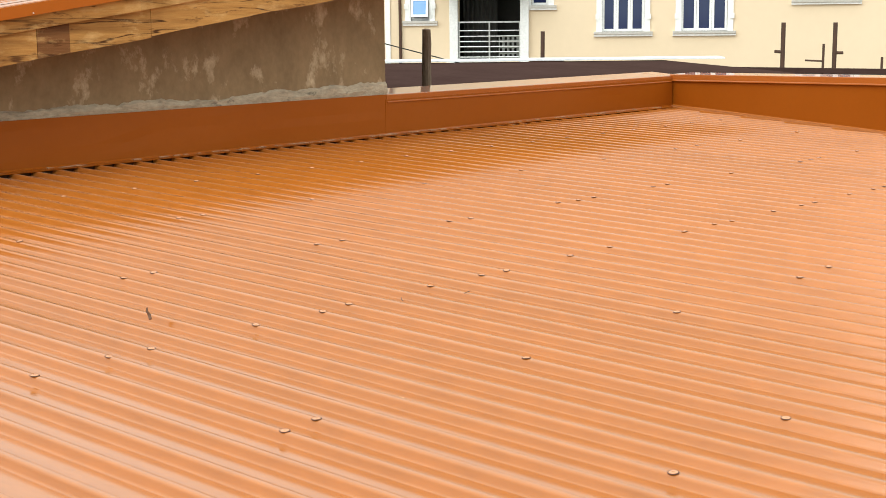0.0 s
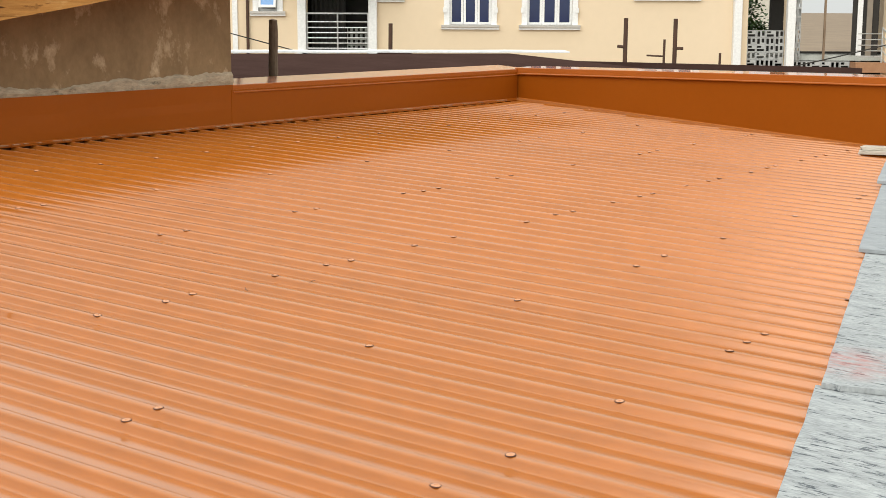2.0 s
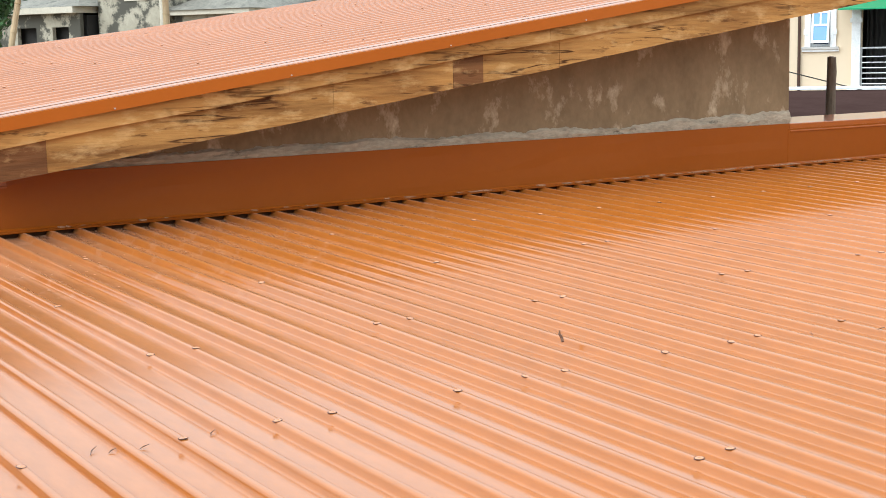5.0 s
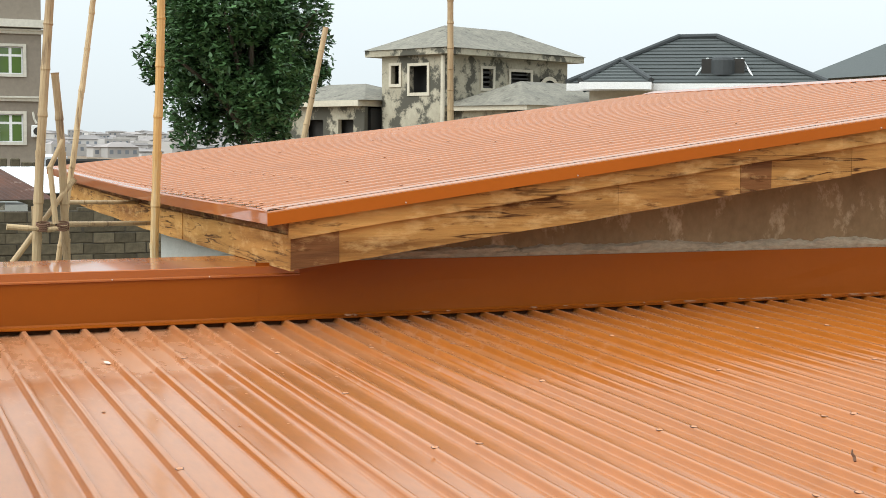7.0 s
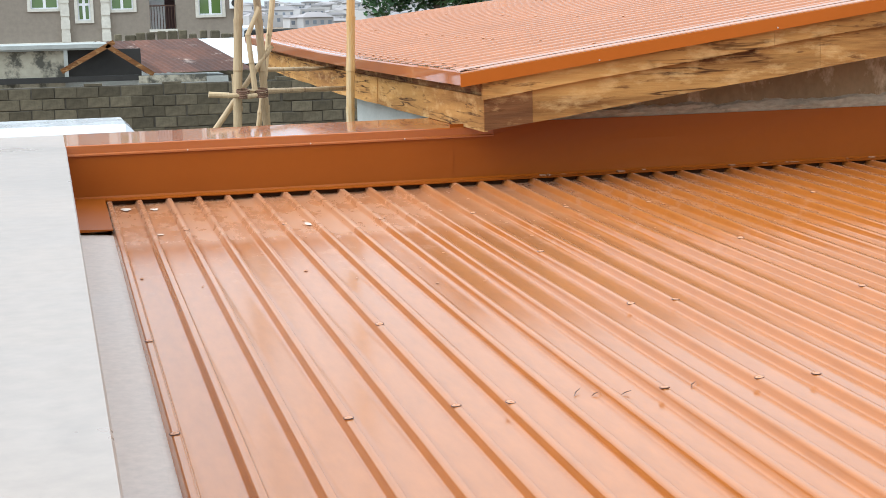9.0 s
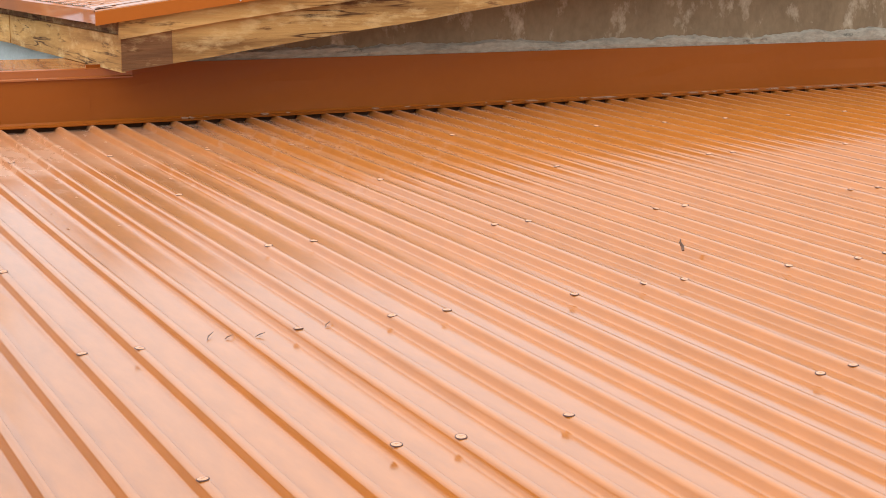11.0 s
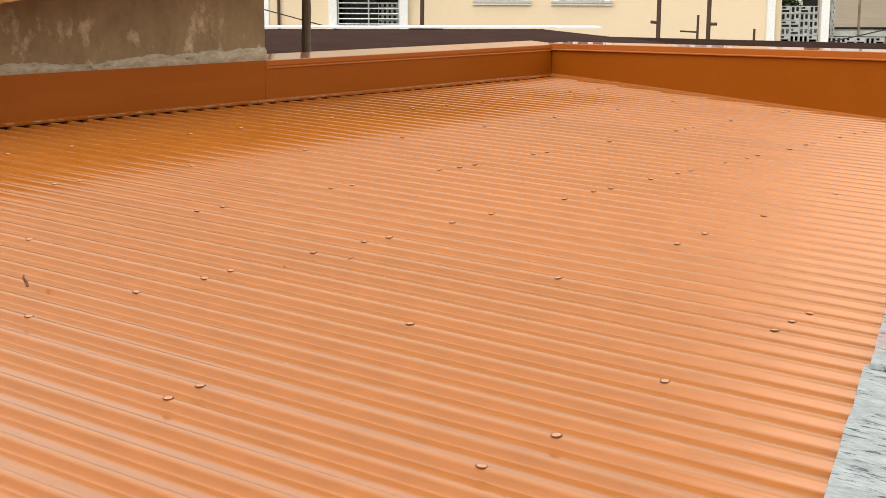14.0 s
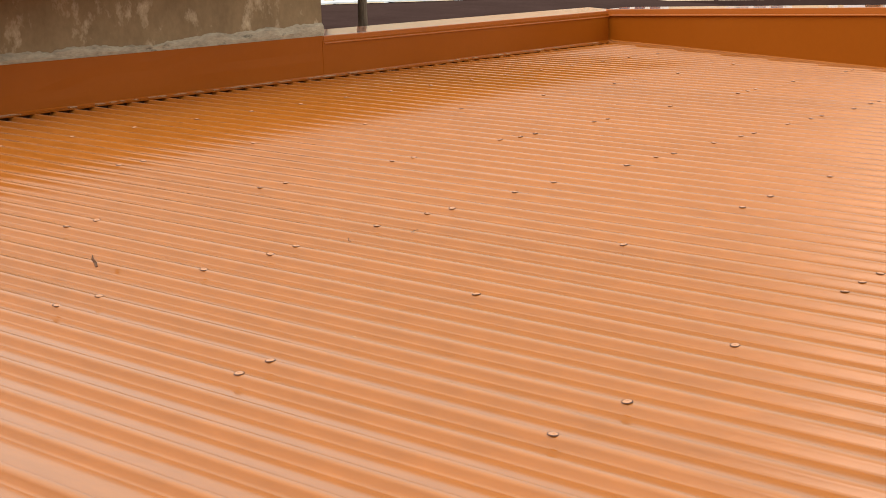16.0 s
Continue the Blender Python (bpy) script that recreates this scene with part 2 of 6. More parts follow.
M_PLANK2 = mat("whitish_split_plank", (0.36, 0.32, 0.26), (0.60, 0.56, 0.48), rough=0.85, scale=2.5, fine=20, bump=0.8, stretch=(0.8, 6, 3), vary=0.12, spec=0.2, stain=(0.13, 0.105, 0.08), stain_at=(0.56, 0.63), stain_scale=2.6)
M_PIER = mat("pier_block", (0.25, 0.26, 0.225), (0.40, 0.40, 0.36), rough=0.95, scale=3, fine=24, bump=0.8, vary=0.1, spec=0.15, stain=(0.50, 0.49, 0.44), stain_at=(0.60, 0.68), stain_scale=3.2, grain_mix=0.5)
M_DARKCLOTH = mat("dark_curtain_cloth", (0.03, 0.028, 0.026), (0.075, 0.07, 0.062), rough=0.9, scale=2, fine=20, bump=0.1)
# maroon darkened in its colour for the dim rooms behind the balconies
M_REDDARK = mat("dim_maroon_wall", (0.055, 0.028, 0.028), (0.08, 0.042, 0.04), rough=0.9, scale=0.6, fine=6, bump=0.0)
M_OLDTRIM = mat("aged_cream_trim", (0.50, 0.44, 0.33), (0.62, 0.56, 0.44), rough=0.85, scale=0.7, fine=8, bump=0.1, stain=(0.22, 0.19, 0.14), stain_at=(0.6, 0.7), stain_scale=1.0)
M_CONC = mat("concrete_block", (0.33, 0.335, 0.30), (0.47, 0.47, 0.43), rough=0.92, scale=3, fine=40, bump=0.4, vary=0.08, spec=0.2)
M_SCREEN = mat("moulded_grey_block", (0.30, 0.30, 0.29), (0.5, 0.5, 0.48), rough=0.9, scale=3, fine=20, bump=0.3)
M_WHITEWALL = mat("whitewashed_wall", (0.38, 0.375, 0.35), (0.50, 0.495, 0.47), rough=0.85, scale=2, fine=20, bump=0.2, spec=0.3)
M_RAWWALL = mat("rough_cast_wall", (0.22, 0.225, 0.21), (0.5, 0.5, 0.47), rough=0.95, scale=4, fine=20, bump=0.7, stretch=(1, 1, 0.35), spec=0.2)
M_CREAM = mat("cream_wall_paint", (0.71, 0.565, 0.385), (0.75, 0.60, 0.42), rough=0.75, scale=0.25, fine=5, bump=0.03, spec=0.3, grain_mix=0.06)
M_TRIM = mat("white_trim", (0.74, 0.73, 0.70), (0.82, 0.81, 0.79), rough=0.6, scale=2, fine=20, bump=0.08)
M_PANE = glass("dark_blue_pane", (0.012, 0.022, 0.075))
# sky reflection put into the glass colour as bright blue
M_PANE_SKY = glass("sky_reflection_pane", (0.08, 0.25, 0.55))
M_PANE_GREEN = glass("green_pane", (0.11, 0.17, 0.045))
# near-black: interior shade put into the colour; also used on plain dark parts
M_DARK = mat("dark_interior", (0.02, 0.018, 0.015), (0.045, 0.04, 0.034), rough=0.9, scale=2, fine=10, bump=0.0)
M_STEEL = mat("brushed_rail", (0.5, 0.5, 0.48), (0.62, 0.62, 0.6), rough=0.35, metal=0.7, scale=8, fine=60, bump=0.0)
M_RUSTBAR = mat("rusted_post", (0.045, 0.022, 0.014), (0.10, 0.05, 0.03), rough=0.85, scale=6, fine=60, bump=0.3)
M_STUMP = mat("weathered_post_wood", (0.11, 0.07, 0.042), (0.30, 0.21, 0.135), rough=0.9, scale=5, fine=40, bump=0.6, stretch=(3, 3, 0.5))
M_BROWNROOF = mat("faded_brown_roof", (0.045, 0.026, 0.022), (0.066, 0.039, 0.033), rough=1.0, scale=1.2, fine=12, bump=0.1, spec=0.0, rough_vary=0.0)
M_BAMBOO = mat("dry_bamboo", (0.30, 0.19, 0.085), (0.54, 0.40, 0.22), rough=0.6, scale=1.8, fine=25, bump=0.2, stretch=(4, 4, 0.6), vary=0.14,
               stain=(0.14, 0.08, 0.035), stain_at=(0.55, 0.7), stain_scale=3.5)
M_BAMBOO2 = mat("golden_bamboo", (0.38, 0.19, 0.045), (0.60, 0.36, 0.12), rough=0.5, scale=1.8, fine=25, bump=0.2, stretch=(4, 4, 0.5), stain=(0.52, 0.42, 0.25), stain_at=(0.5, 0.68), stain_scale=1.6)
M_BLOCK = mat("sandcrete_block", (0.062, 0.052, 0.034), (0.185, 0.153, 0.098), rough=0.95, scale=1.6, fine=9, bump=0.9, vary=0.30, grain_mix=0.5, spec=0.15, stain=(0.045, 0.04, 0.03), stain_at=(0.56, 0.68), stain_scale=2.2)
M_JOINT = mat("mortar_joint", (0.06, 0.052, 0.04), (0.13, 0.112, 0.085), rough=0.95, scale=3, fine=20, bump=0.3, spec=0.1)
M_RUST = mat("rusted_sheet", (0.06, 0.026, 0.016), (0.16, 0.068, 0.04), rough=0.85, scale=1.6, fine=9, bump=0.3, stain=(0.33, 0.24, 0.19), stain_at=(0.60, 0.68), stain_scale=1.7, vary=0.42, grain_mix=0.5)
M_TIN = mat("white_sheet_roof", (0.74, 0.76, 0.78), (0.84, 0.85, 0.86), rough=0.45, scale=0.8, fine=8, bump=0.05)
M_GREY = mat("taupe_wall_paint", (0.24, 0.20, 0.155), (0.28, 0.237, 0.187), rough=0.8, scale=0.25, fine=5, bump=0.06, spec=0.25)
M_GREYTRIM = mat("ivory_trim", (0.55, 0.51, 0.42), (0.66, 0.62, 0.53), rough=0.7, scale=1, fine=8, bump=0.05)
M_OLD = mat("weathered_cream_wall", (0.30, 0.265, 0.19), (0.50, 0.45, 0.34), rough=0.9, scale=0.9, fine=7, bump=0.3, stain=(0.095, 0.088, 0.068), stain_at=(0.475, 0.54), stain_scale=0.8, spec=0.2, grain_mix=0.45)
M_OLDROOF = mat("lichened_roof_sheet", (0.14, 0.128, 0.10), (0.31, 0.285, 0.225), rough=0.85, scale=1.1, fine=6, bump=0.3, grain_mix=0.5, stain=(0.09, 0.08, 0.062), stain_at=(0.55, 0.68), stain_scale=1.6)
M_SLATE = mat("stone_coated_tile", (0.05, 0.057, 0.055), (0.085, 0.093, 0.088), rough=0.75, scale=1.5, fine=10, bump=0.3, vary=0.15)
M_SLATECAP = mat("ridge_tile", (0.03, 0.033, 0.034), (0.05, 0.054, 0.054), rough=0.7, scale=2, fine=10, bump=0.2)
M_BARK = mat("tree_bark", (0.06, 0.045, 0.03), (0.13, 0.10, 0.07), rough=0.95, scale=3, fine=20, bump=0.6)
M_LEAF = mat("tree_leaves", (0.035, 0.075, 0.024), (0.085, 0.16, 0.05), rough=0.5, scale=0.5, fine=4, bump=0.0, island=0.45, spec=0.4)
M_LEAF2 = mat("shrub_leaves", (0.035, 0.085, 0.018), (0.09, 0.17, 0.04), rough=0.5, scale=2, fine=12, bump=0.0, island=0.4, spec=0.4)
M_GROUND = mat("trodden_earth", (0.17, 0.125, 0.085), (0.28, 0.215, 0.15), rough=0.95, scale=0.2, fine=3, bump=0.3, spec=0.15)
# dirty concrete, with the shade of the narrow gutter put into its colour
M_GUTTER = mat("dirty_gutter_concrete_in_shade", (0.03, 0.028, 0.022), (0.075, 0.068, 0.055), rough=0.95, scale=3, fine=30, bump=0.5, spec=0.15)
M_TWIG = mat("dry_twig", (0.09, 0.045, 0.024), (0.18, 0.09, 0.05), rough=0.9, scale=20, fine=90, bump=0.2)
M_SCRAP = mat("torn_pale_film", (0.62, 0.50, 0.40), (0.74, 0.62, 0.50), rough=0.5, scale=9, fine=50, bump=0.2)
M_DUST = mat("cement_splash", (0.38, 0.16, 0.06), (0.46, 0.22, 0.10), rough=0.85, scale=20, fine=120, bump=0.3)
M_CAR = mat("white_car_paint", (0.55, 0.55, 0.55), (0.62, 0.62, 0.62), rough=0.25, scale=1, fine=10, bump=0.0, coat=0.5)
M_GREENCANOPY = mat("green_canopy_sheet", (0.012, 0.22, 0.085), (0.02, 0.30, 0.12), rough=0.5, scale=2, fine=12, bump=0.05)
M_TOWN = mat("far_town_walls", (0.34, 0.31, 0.285), (0.48, 0.45, 0.42), rough=0.9, scale=0.02, fine=0.2, bump=0.0, island=0.3)
M_TOWNDARK = mat("far_town_openings", (0.14, 0.15, 0.17), (0.2, 0.21, 0.23), rough=0.9, scale=0.05, fine=0.3, bump=0.0)
M_TOWNROOF = mat("far_town_roofs", (0.17, 0.16, 0.155), (0.29, 0.25, 0.23), rough=0.9, scale=0.03, fine=0.2, bump=0.0, island=0.4)

# ---- mesh helpers ----


def thing(name, label="", category="", group="", kind="", m=None):
    ob = new(name)
    ob.empty_display_size = 0.1
    if m is not None:
        ob.matrix_world = m
    return tagged(ob, label, category, group, kind)


def mesh_of(name, bm, material, smooth=False):
    me = bpy.data.meshes.new(name)
    bm.normal_update()
    bm.to_mesh(me)
    bm.free()
    for mm in (material if isinstance(material, (list, tuple)) else [material]):
        me.materials.append(mm)
    if smooth:
        me.shade_smooth()
    return me


def part(name, bm, material, parent=None, label="", smooth=False):
    me = bm if isinstance(bm, bpy.types.Mesh) else mesh_of(name, bm, material, smooth)
    ob = new(name, me)
    if parent is not None:
        ob.parent = parent
    if label:
        ob["label"] = label
    return ob


def quad(bm, *pts):
    return bm.faces.new([bm.verts.new(p) for p in pts])


def box(bm, x0, x1, y0, y1, z0, z1, bevel=0.0, m=None):
    vs = [bm.verts.new(p) for p in ((x0, y0, z0), (x1, y0, z0), (x1, y1, z0), (x0, y1, z0), (x0, y0, z1), (x1, y0, z1), (x1, y1, z1), (x0, y1, z1))]
    fs = [bm.faces.new([vs[i] for i in f]) for f in ((3, 2, 1, 0), (4, 5, 6, 7), (0, 1, 5, 4), (1, 2, 6, 5), (2, 3, 7, 6), (3, 0, 4, 7))]
    if m is not None:
        for v in vs:
            v.co = m @ v.co
    if bevel:
        bmesh.ops.bevel(bm, geom=list({e for f in fs for e in f.edges}), offset=bevel, segments=1, affect="EDGES")
    return vs


def boxed(*a, **k):
    bm = bmesh.new()
    box(bm, *a, **k)
    return bm


def prism(bm, poly, a, b):
    """Sweeps a closed outline from the frame a to the frame b: functions of (p, q) to a place."""
    n = len(poly)
    va = [bm.verts.new(a(*p)) for p in poly]
    vb = [bm.verts.new(b(*p)) for p in poly]
    for i in range(n):
        bm.faces.new((va[i], va[(i + 1) % n], vb[(i + 1) % n], vb[i]))
    bm.faces.new(va[::-1])
    bm.faces.new(vb)
    bmesh.ops.recalc_face_normals(bm, faces=bm.faces[:])


def tube(bm, path, radii, sides=10, cap=True):
    rings = []
    for i, p in enumerate(path):
        p = Vector(p)
        d = (Vector(path[min(i + 1, len(path) - 1)]) - Vector(path[max(i - 1, 0)])).normalized()
        ref = Vector((1, 0, 0)) if abs(d.x) < 0.8 else Vector((0, 1, 0))
        u = d.cross(ref).normalized()
        v = d.cross(u)
        r = radii[i] if isinstance(radii, (list, tuple)) else radii
        rings.append([bm.verts.new(p + (u * math.cos(k * math.tau / sides) + v * math.sin(k * math.tau / sides)) * r) for k in range(sides)])
    for a, b in zip(rings, rings[1:]):
        for k in range(sides):
            bm.faces.new((a[k], a[(k + 1) % sides], b[(k + 1) % sides], b[k]))
    if cap:
        bm.faces.new(rings[0][::-1])
        bm.faces.new(rings[-1])
    bmesh.ops.recalc_face_normals(bm, faces=bm.faces[:])


def tubed(path, radii, sides=10):
    bm = bmesh.new()
    tube(bm, path, radii, sides)
    return bm


def pierced(bm, u0, u1, z0, z1, holes, y0, y1):
    """A wall between y0 and y1 with rectangular holes (u0, u1, z0, z1) right through it."""
    us = sorted({u0, u1, *(h[0] for h in holes), *(h[1] for h in holes)})
    zs = sorted({z0, z1, *(h[2] for h in holes), *(h[3] for h in holes)})
    solid = lambda i, j: 0 <= i < len(us) - 1 and 0 <= j < len(zs) - 1 and not any(
        h[0] <= (us[i] + us[i + 1]) / 2 <= h[1] and h[2] <= (zs[j] + zs[j + 1]) / 2 <= h[3] for h in holes)
    for i in range(len(us) - 1):
        for j in range(len(zs) - 1):
            if not solid(i, j):
                continue
            a, b, c, d = us[i], us[i + 1], zs[j], zs[j + 1]
            quad(bm, (a, y0, c), (b, y0, c), (b, y0, d), (a, y0, d))
            quad(bm, (a, y1, c), (a, y1, d), (b, y1, d), (b, y1, c))
            if not solid(i - 1, j):
                quad(bm, (a, y0, c), (a, y0, d), (a, y1, d), (a, y1, c))
            if not solid(i + 1, j):
                quad(bm, (b, y0, c), (b, y1, c), (b, y1, d), (b, y0, d))
            if not solid(i, j - 1):
                quad(bm, (a, y0, c), (a, y1, c), (b, y1, c), (b, y0, c))
            if not solid(i, j + 1):
                quad(bm, (a, y0, d), (b, y0, d), (b, y1, d), (a, y1, d))
    bmesh.ops.remove_doubles(bm, verts=bm.verts[:], dist=1e-5)


# ---- the plan ----
SLOPE = 0.036                       # the roof rises towards the back wall
PITCH, RIB0, RIB_H = 0.2058, 0.056, 0.036
WALL_Y = 10.347
GROUND = -3.0


def roof_z(y):
    return SLOPE * y                # height of the rib crests


def eaves_y(x):
    return -0.178 + 0.29 * x


def far_x(y):
    return 16.41 + 0.29 * (y - WALL_Y)


# ---- ground ----
bm = bmesh.new()
N = 24
grid = [[bm.verts.new((x, y, GROUND)) for y in np.linspace(-600, 1600, N)] for x in np.linspace(-1100, 1300, N)]
for i in range(N - 1):
    for j in range(N - 1):
        bm.faces.new((grid[i][j], grid[i + 1][j], grid[i + 1][j + 1], grid[i][j + 1]))
tagged(part("ground", bm, M_GROUND), "bare trodden earth round the buildings", "ground", kind="structure")

# ---- walls of the low building ----
EV = Vector((1, 0.29, 0)).normalized()
wall = thing("wall_back", "cement-rendered wall with a painted metal flashing along its foot", "wall", kind="structure")
part("wall_core", boxed(-0.9, 16.7, WALL_Y + 0.005, WALL_Y + 0.235, GROUND, 0.66), M_CONC, wall)
bm = bmesh.new()
prism(bm, [(2.85, 0.664), (10.93, 0.664), (10.93, 0.775 + 0.138 * 8.25 + 0.2), (2.85, 0.775 + 0.138 * 0.17 + 0.2)], lambda x, z: Vector((x, WALL_Y + 0.02, z)), lambda x, z: Vector((x, WALL_Y + 0.235, z)))
part("render", bm, M_PLASTER, wall, "patchy damp brown-grey cement render")


def flashing(bm, x0, x1, z0, z1, y, wob=0.002, step=0.35, thick=0.012):
    """A sheet-metal upstand along the back wall, very slightly dented."""
    n = max(2, int((x1 - x0) / step))
    m = 5
    rnd = lambda i, j: noise.noise((x0 + i * 0.9, j * 0.8, y)) * wob
    vs = [[bm.verts.new((x0 + (x1 - x0) * i / n, y + rnd(i, j), z0 + (z1 - z0) * j / m)) for j in range(m + 1)] for i in range(n + 1)]
    for i in range(n):
        for j in range(m):
            bm.faces.new((vs[i][j], vs[i + 1][j], vs[i + 1][j + 1], vs[i][j + 1]))
    back = [[bm.verts.new((v.co.x, y + thick, v.co.z)) for v in (vs[i][0], vs[i][m])] for i in range(n + 1)]
    for i in range(n):
        bm.faces.new((vs[i][m], vs[i + 1][m], back[i + 1][1], back[i][1]))
        bm.faces.new((back[i][0], back[i + 1][0], vs[i + 1][0], vs[i][0]))
    for i, flip in ((0, 1), (n, 0)):
        ring = [vs[i][j] for j in range(m + 1)] + [back[i][1], back[i][0]]
        bm.faces.new(ring[::-1] if not flip else ring)


FOOT = roof_z(WALL_Y) + 0.004
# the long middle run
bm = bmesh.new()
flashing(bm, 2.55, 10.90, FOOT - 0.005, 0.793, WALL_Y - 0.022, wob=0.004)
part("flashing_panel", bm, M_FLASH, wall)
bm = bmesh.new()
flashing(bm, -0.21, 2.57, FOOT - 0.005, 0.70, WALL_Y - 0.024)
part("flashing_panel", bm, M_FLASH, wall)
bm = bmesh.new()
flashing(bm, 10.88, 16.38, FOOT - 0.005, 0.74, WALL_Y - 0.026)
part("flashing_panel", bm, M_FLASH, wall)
# turned-out foot of the flashing, bridging the ribs
bm = bmesh.new()
n = 90
top = [bm.verts.new((-0.2 + 16.58 * i / n, WALL_Y - 0.026, FOOT + 0.02)) for i in range(n + 1)]
mid = [bm.verts.new((-0.2 + 16.58 * i / n, WALL_Y - 0.04, FOOT + 0.006 + 0.003 * noise.noise((i * 0.7, 0, 0)))) for i in range(n + 1)]
out = [bm.verts.new((-0.2 + 16.58 * i / n, WALL_Y - 0.115 + 0.008 * noise.noise((i * 0.5, 3, 0)), FOOT - 0.002 + 0.004 * noise.noise((i * 0.9, 5, 0)))) for i in range(n + 1)]
low = [bm.verts.new((v.co.x, v.co.y + 0.002, v.co.z - 0.006)) for v in out]
for a, b in ((top, mid), (mid, out), (out, low)):
    for i in range(n):
        bm.faces.new((a[i], b[i], b[i + 1], a[i + 1]))
part("foot_strip", bm, M_FLASH, wall, smooth=False)
# strip added behind the rib ends, coloured as the dark gap there
bm = bmesh.new()
box(bm, -0.2, 16.35, WALL_Y - 0.05, WALL_Y - 0.034, FOOT - 0.09, FOOT - 0.004)
part("gap_shade_strip", bm, M_GAP_SHADE, wall)
# uneven mortar smears along the foot
bm = bmesh.new()
rng = random.Random(4)
for i in range(110):
    x = rng.uniform(3.0, 16.0) if i % 3 else rng.uniform(8.5, 12.0)
    w, h = rng.uniform(0.015, 0.10), rng.uniform(0.001, 0.008)
    box(bm, x, x + w, WALL_Y - 0.045 - rng.uniform(0, 0.05), WALL_Y - 0.03, FOOT + 0.002, FOOT + 0.005 + h, bevel=0.002)
part("mortar_smear", bm, M_MORTAR, wall)["kind"] = "stuff"
# rough cement band over the flashing
bm = bmesh.new()
n = 320
rows = []
for i in range(n + 1):
    x = 2.86 + 8.07 * i / n
    up = 0.085 + 0.07 * noise.noise((x * 1.1, 1, 0)) + 0.022 * noise.noise((x * 4.3, 2, 0)) + 0.018 * noise.noise((x * 17, 2, 4)) + 0.05 * max(0, (x - 8.5) / 2.4)
    o = lambda k, a: a + 0.018 * noise.noise((x * 4, k * 1.7, 9)) + 0.008 * noise.noise((x * 15, k * 1.7, 9))
    rows.append([bm.verts.new((x, WALL_Y - o(0, 0.004), 0.77)), bm.verts.new((x, WALL_Y - o(1, 0.012), 0.80 + up * 0.3)),
                 bm.verts.new((x, WALL_Y - o(2, 0.004), 0.80 + up * 0.7)), bm.verts.new((x, WALL_Y + 0.03, 0.80 + up))])
for a, b in zip(rows, rows[1:]):
    for j in range(3):
        bm.faces.new((a[j], b[j], b[j + 1], a[j + 1]))
part("cement_band", bm, M_BAND, wall, "ragged pale cement band")


def coping(bm, along, profile, n):
    """Sweeps an open profile of (out, z) along a run; along(s) gives the place and the outward way."""
    rings = []
    for i in range(n + 1):
        p, w = along(i / n)
        rings.append([bm.verts.new((p.x + w.x * a, p.y + w.y * a, p.z + z)) for a, z in profile])
    for a, b in zip(rings, rings[1:]):
        for j in range(len(profile) - 1):
            bm.faces.new((a[j], a[j + 1], b[j + 1], b[j]))
    bm.faces.new(rings[0][::-1])
    bm.faces.new(rings[-1])
    bmesh.ops.recalc_face_normals(bm, faces=bm.faces[:])


def capping(deep, face, rise=0.0):
    """Outline of a coping: level top, front face and a rolled drip edge."""
    return [(deep, face - 0.06), (deep, face + rise), (-0.016, face), (-0.022, face - 0.006), (-0.022, 0.014), (-0.034, 0.006), (-0.034, -0.004), (-0.006, -0.004), (-0.006, face - 0.06)]


cap = thing("coping_right", "glossy orange-brown metal coping on the back parapet", "coping", kind="structure")
bm = bmesh.new()
coping(bm, lambda s: (Vector((10.905 + s * 5.68, WALL_Y, 0.712 - 0.012 * s)), Vector((0, 1, 0))), capping(0.42, 0.08, 0.035), 24)
part("cap", bm, M_CAP, cap)
cap = thing("coping_left", "glossy orange-brown metal coping below the upper eaves", "coping", kind="structure")
bm = bmesh.new()
coping(bm, lambda s: (Vector((-0.215 + s * 3.1, WALL_Y - 0.005, 0.686 + 0.012 * s)), Vector((0, 1, 0))), capping(1.02, 0.072), 16)
part("cap", bm, M_CAP, cap)
bm = bmesh.new()
bmesh.ops.create_cone(bm, cap_ends=True, segments=8, radius1=0.006, radius2=0.004, depth=0.006, matrix=pose(0, 0, 0, 90))
me_rivet = mesh_of("rivet", bm, M_GALV)
for x in (0.62, 1.5, 2.2):
    part("rivet", me_rivet, None, cap, "pale rivet head").matrix_world = pose(x, WALL_Y - 0.042, 0.694 + 0.004 * x)

# far parapet
FARW = Vector((1, -0.29, 0)).normalized()
par = thing("parapet_far", "low parapet clad in orange-brown sheet metal", "parapet", kind="structure")


def far_point(y, z, out=0.0):
    return Vector((far_x(y), y, z)) + FARW * out


bm = bmesh.new()
Y_END = 4.33
prism(bm, [(0.012, GROUND), (0.2, GROUND), (0.2, 1.0), (0.012, 1.0)],
      lambda a, z: far_point(WALL_Y + 0.3, min(z, 0.74), a), lambda a, z: far_point(Y_END, min(z, 0.85), a))
part("core", bm, M_CONC, par)
bm = bmesh.new()
n, m = 20, 5
vs = [[bm.verts.new(far_point(Y_END + (WALL_Y - Y_END) * i / n, 0, 0.006 * noise.noise((i * 0.6, j, 4)))) for j in range(m + 1)] for i in range(n + 1)]
for i in range(n + 1):
    y = Y_END + (WALL_Y - Y_END) * i / n
    for j in range(m + 1):
        vs[i][j].co.z = roof_z(y) - 0.03 + (0.78 + 0.018 * (WALL_Y - y) - roof_z(y)) * j / m
for i in range(n):
    for j in range(m):
        bm.faces.new((vs[i][j], vs[i][j + 1], vs[i + 1][j + 1], vs[i + 1][j]))
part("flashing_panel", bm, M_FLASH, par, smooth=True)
bm = bmesh.new()
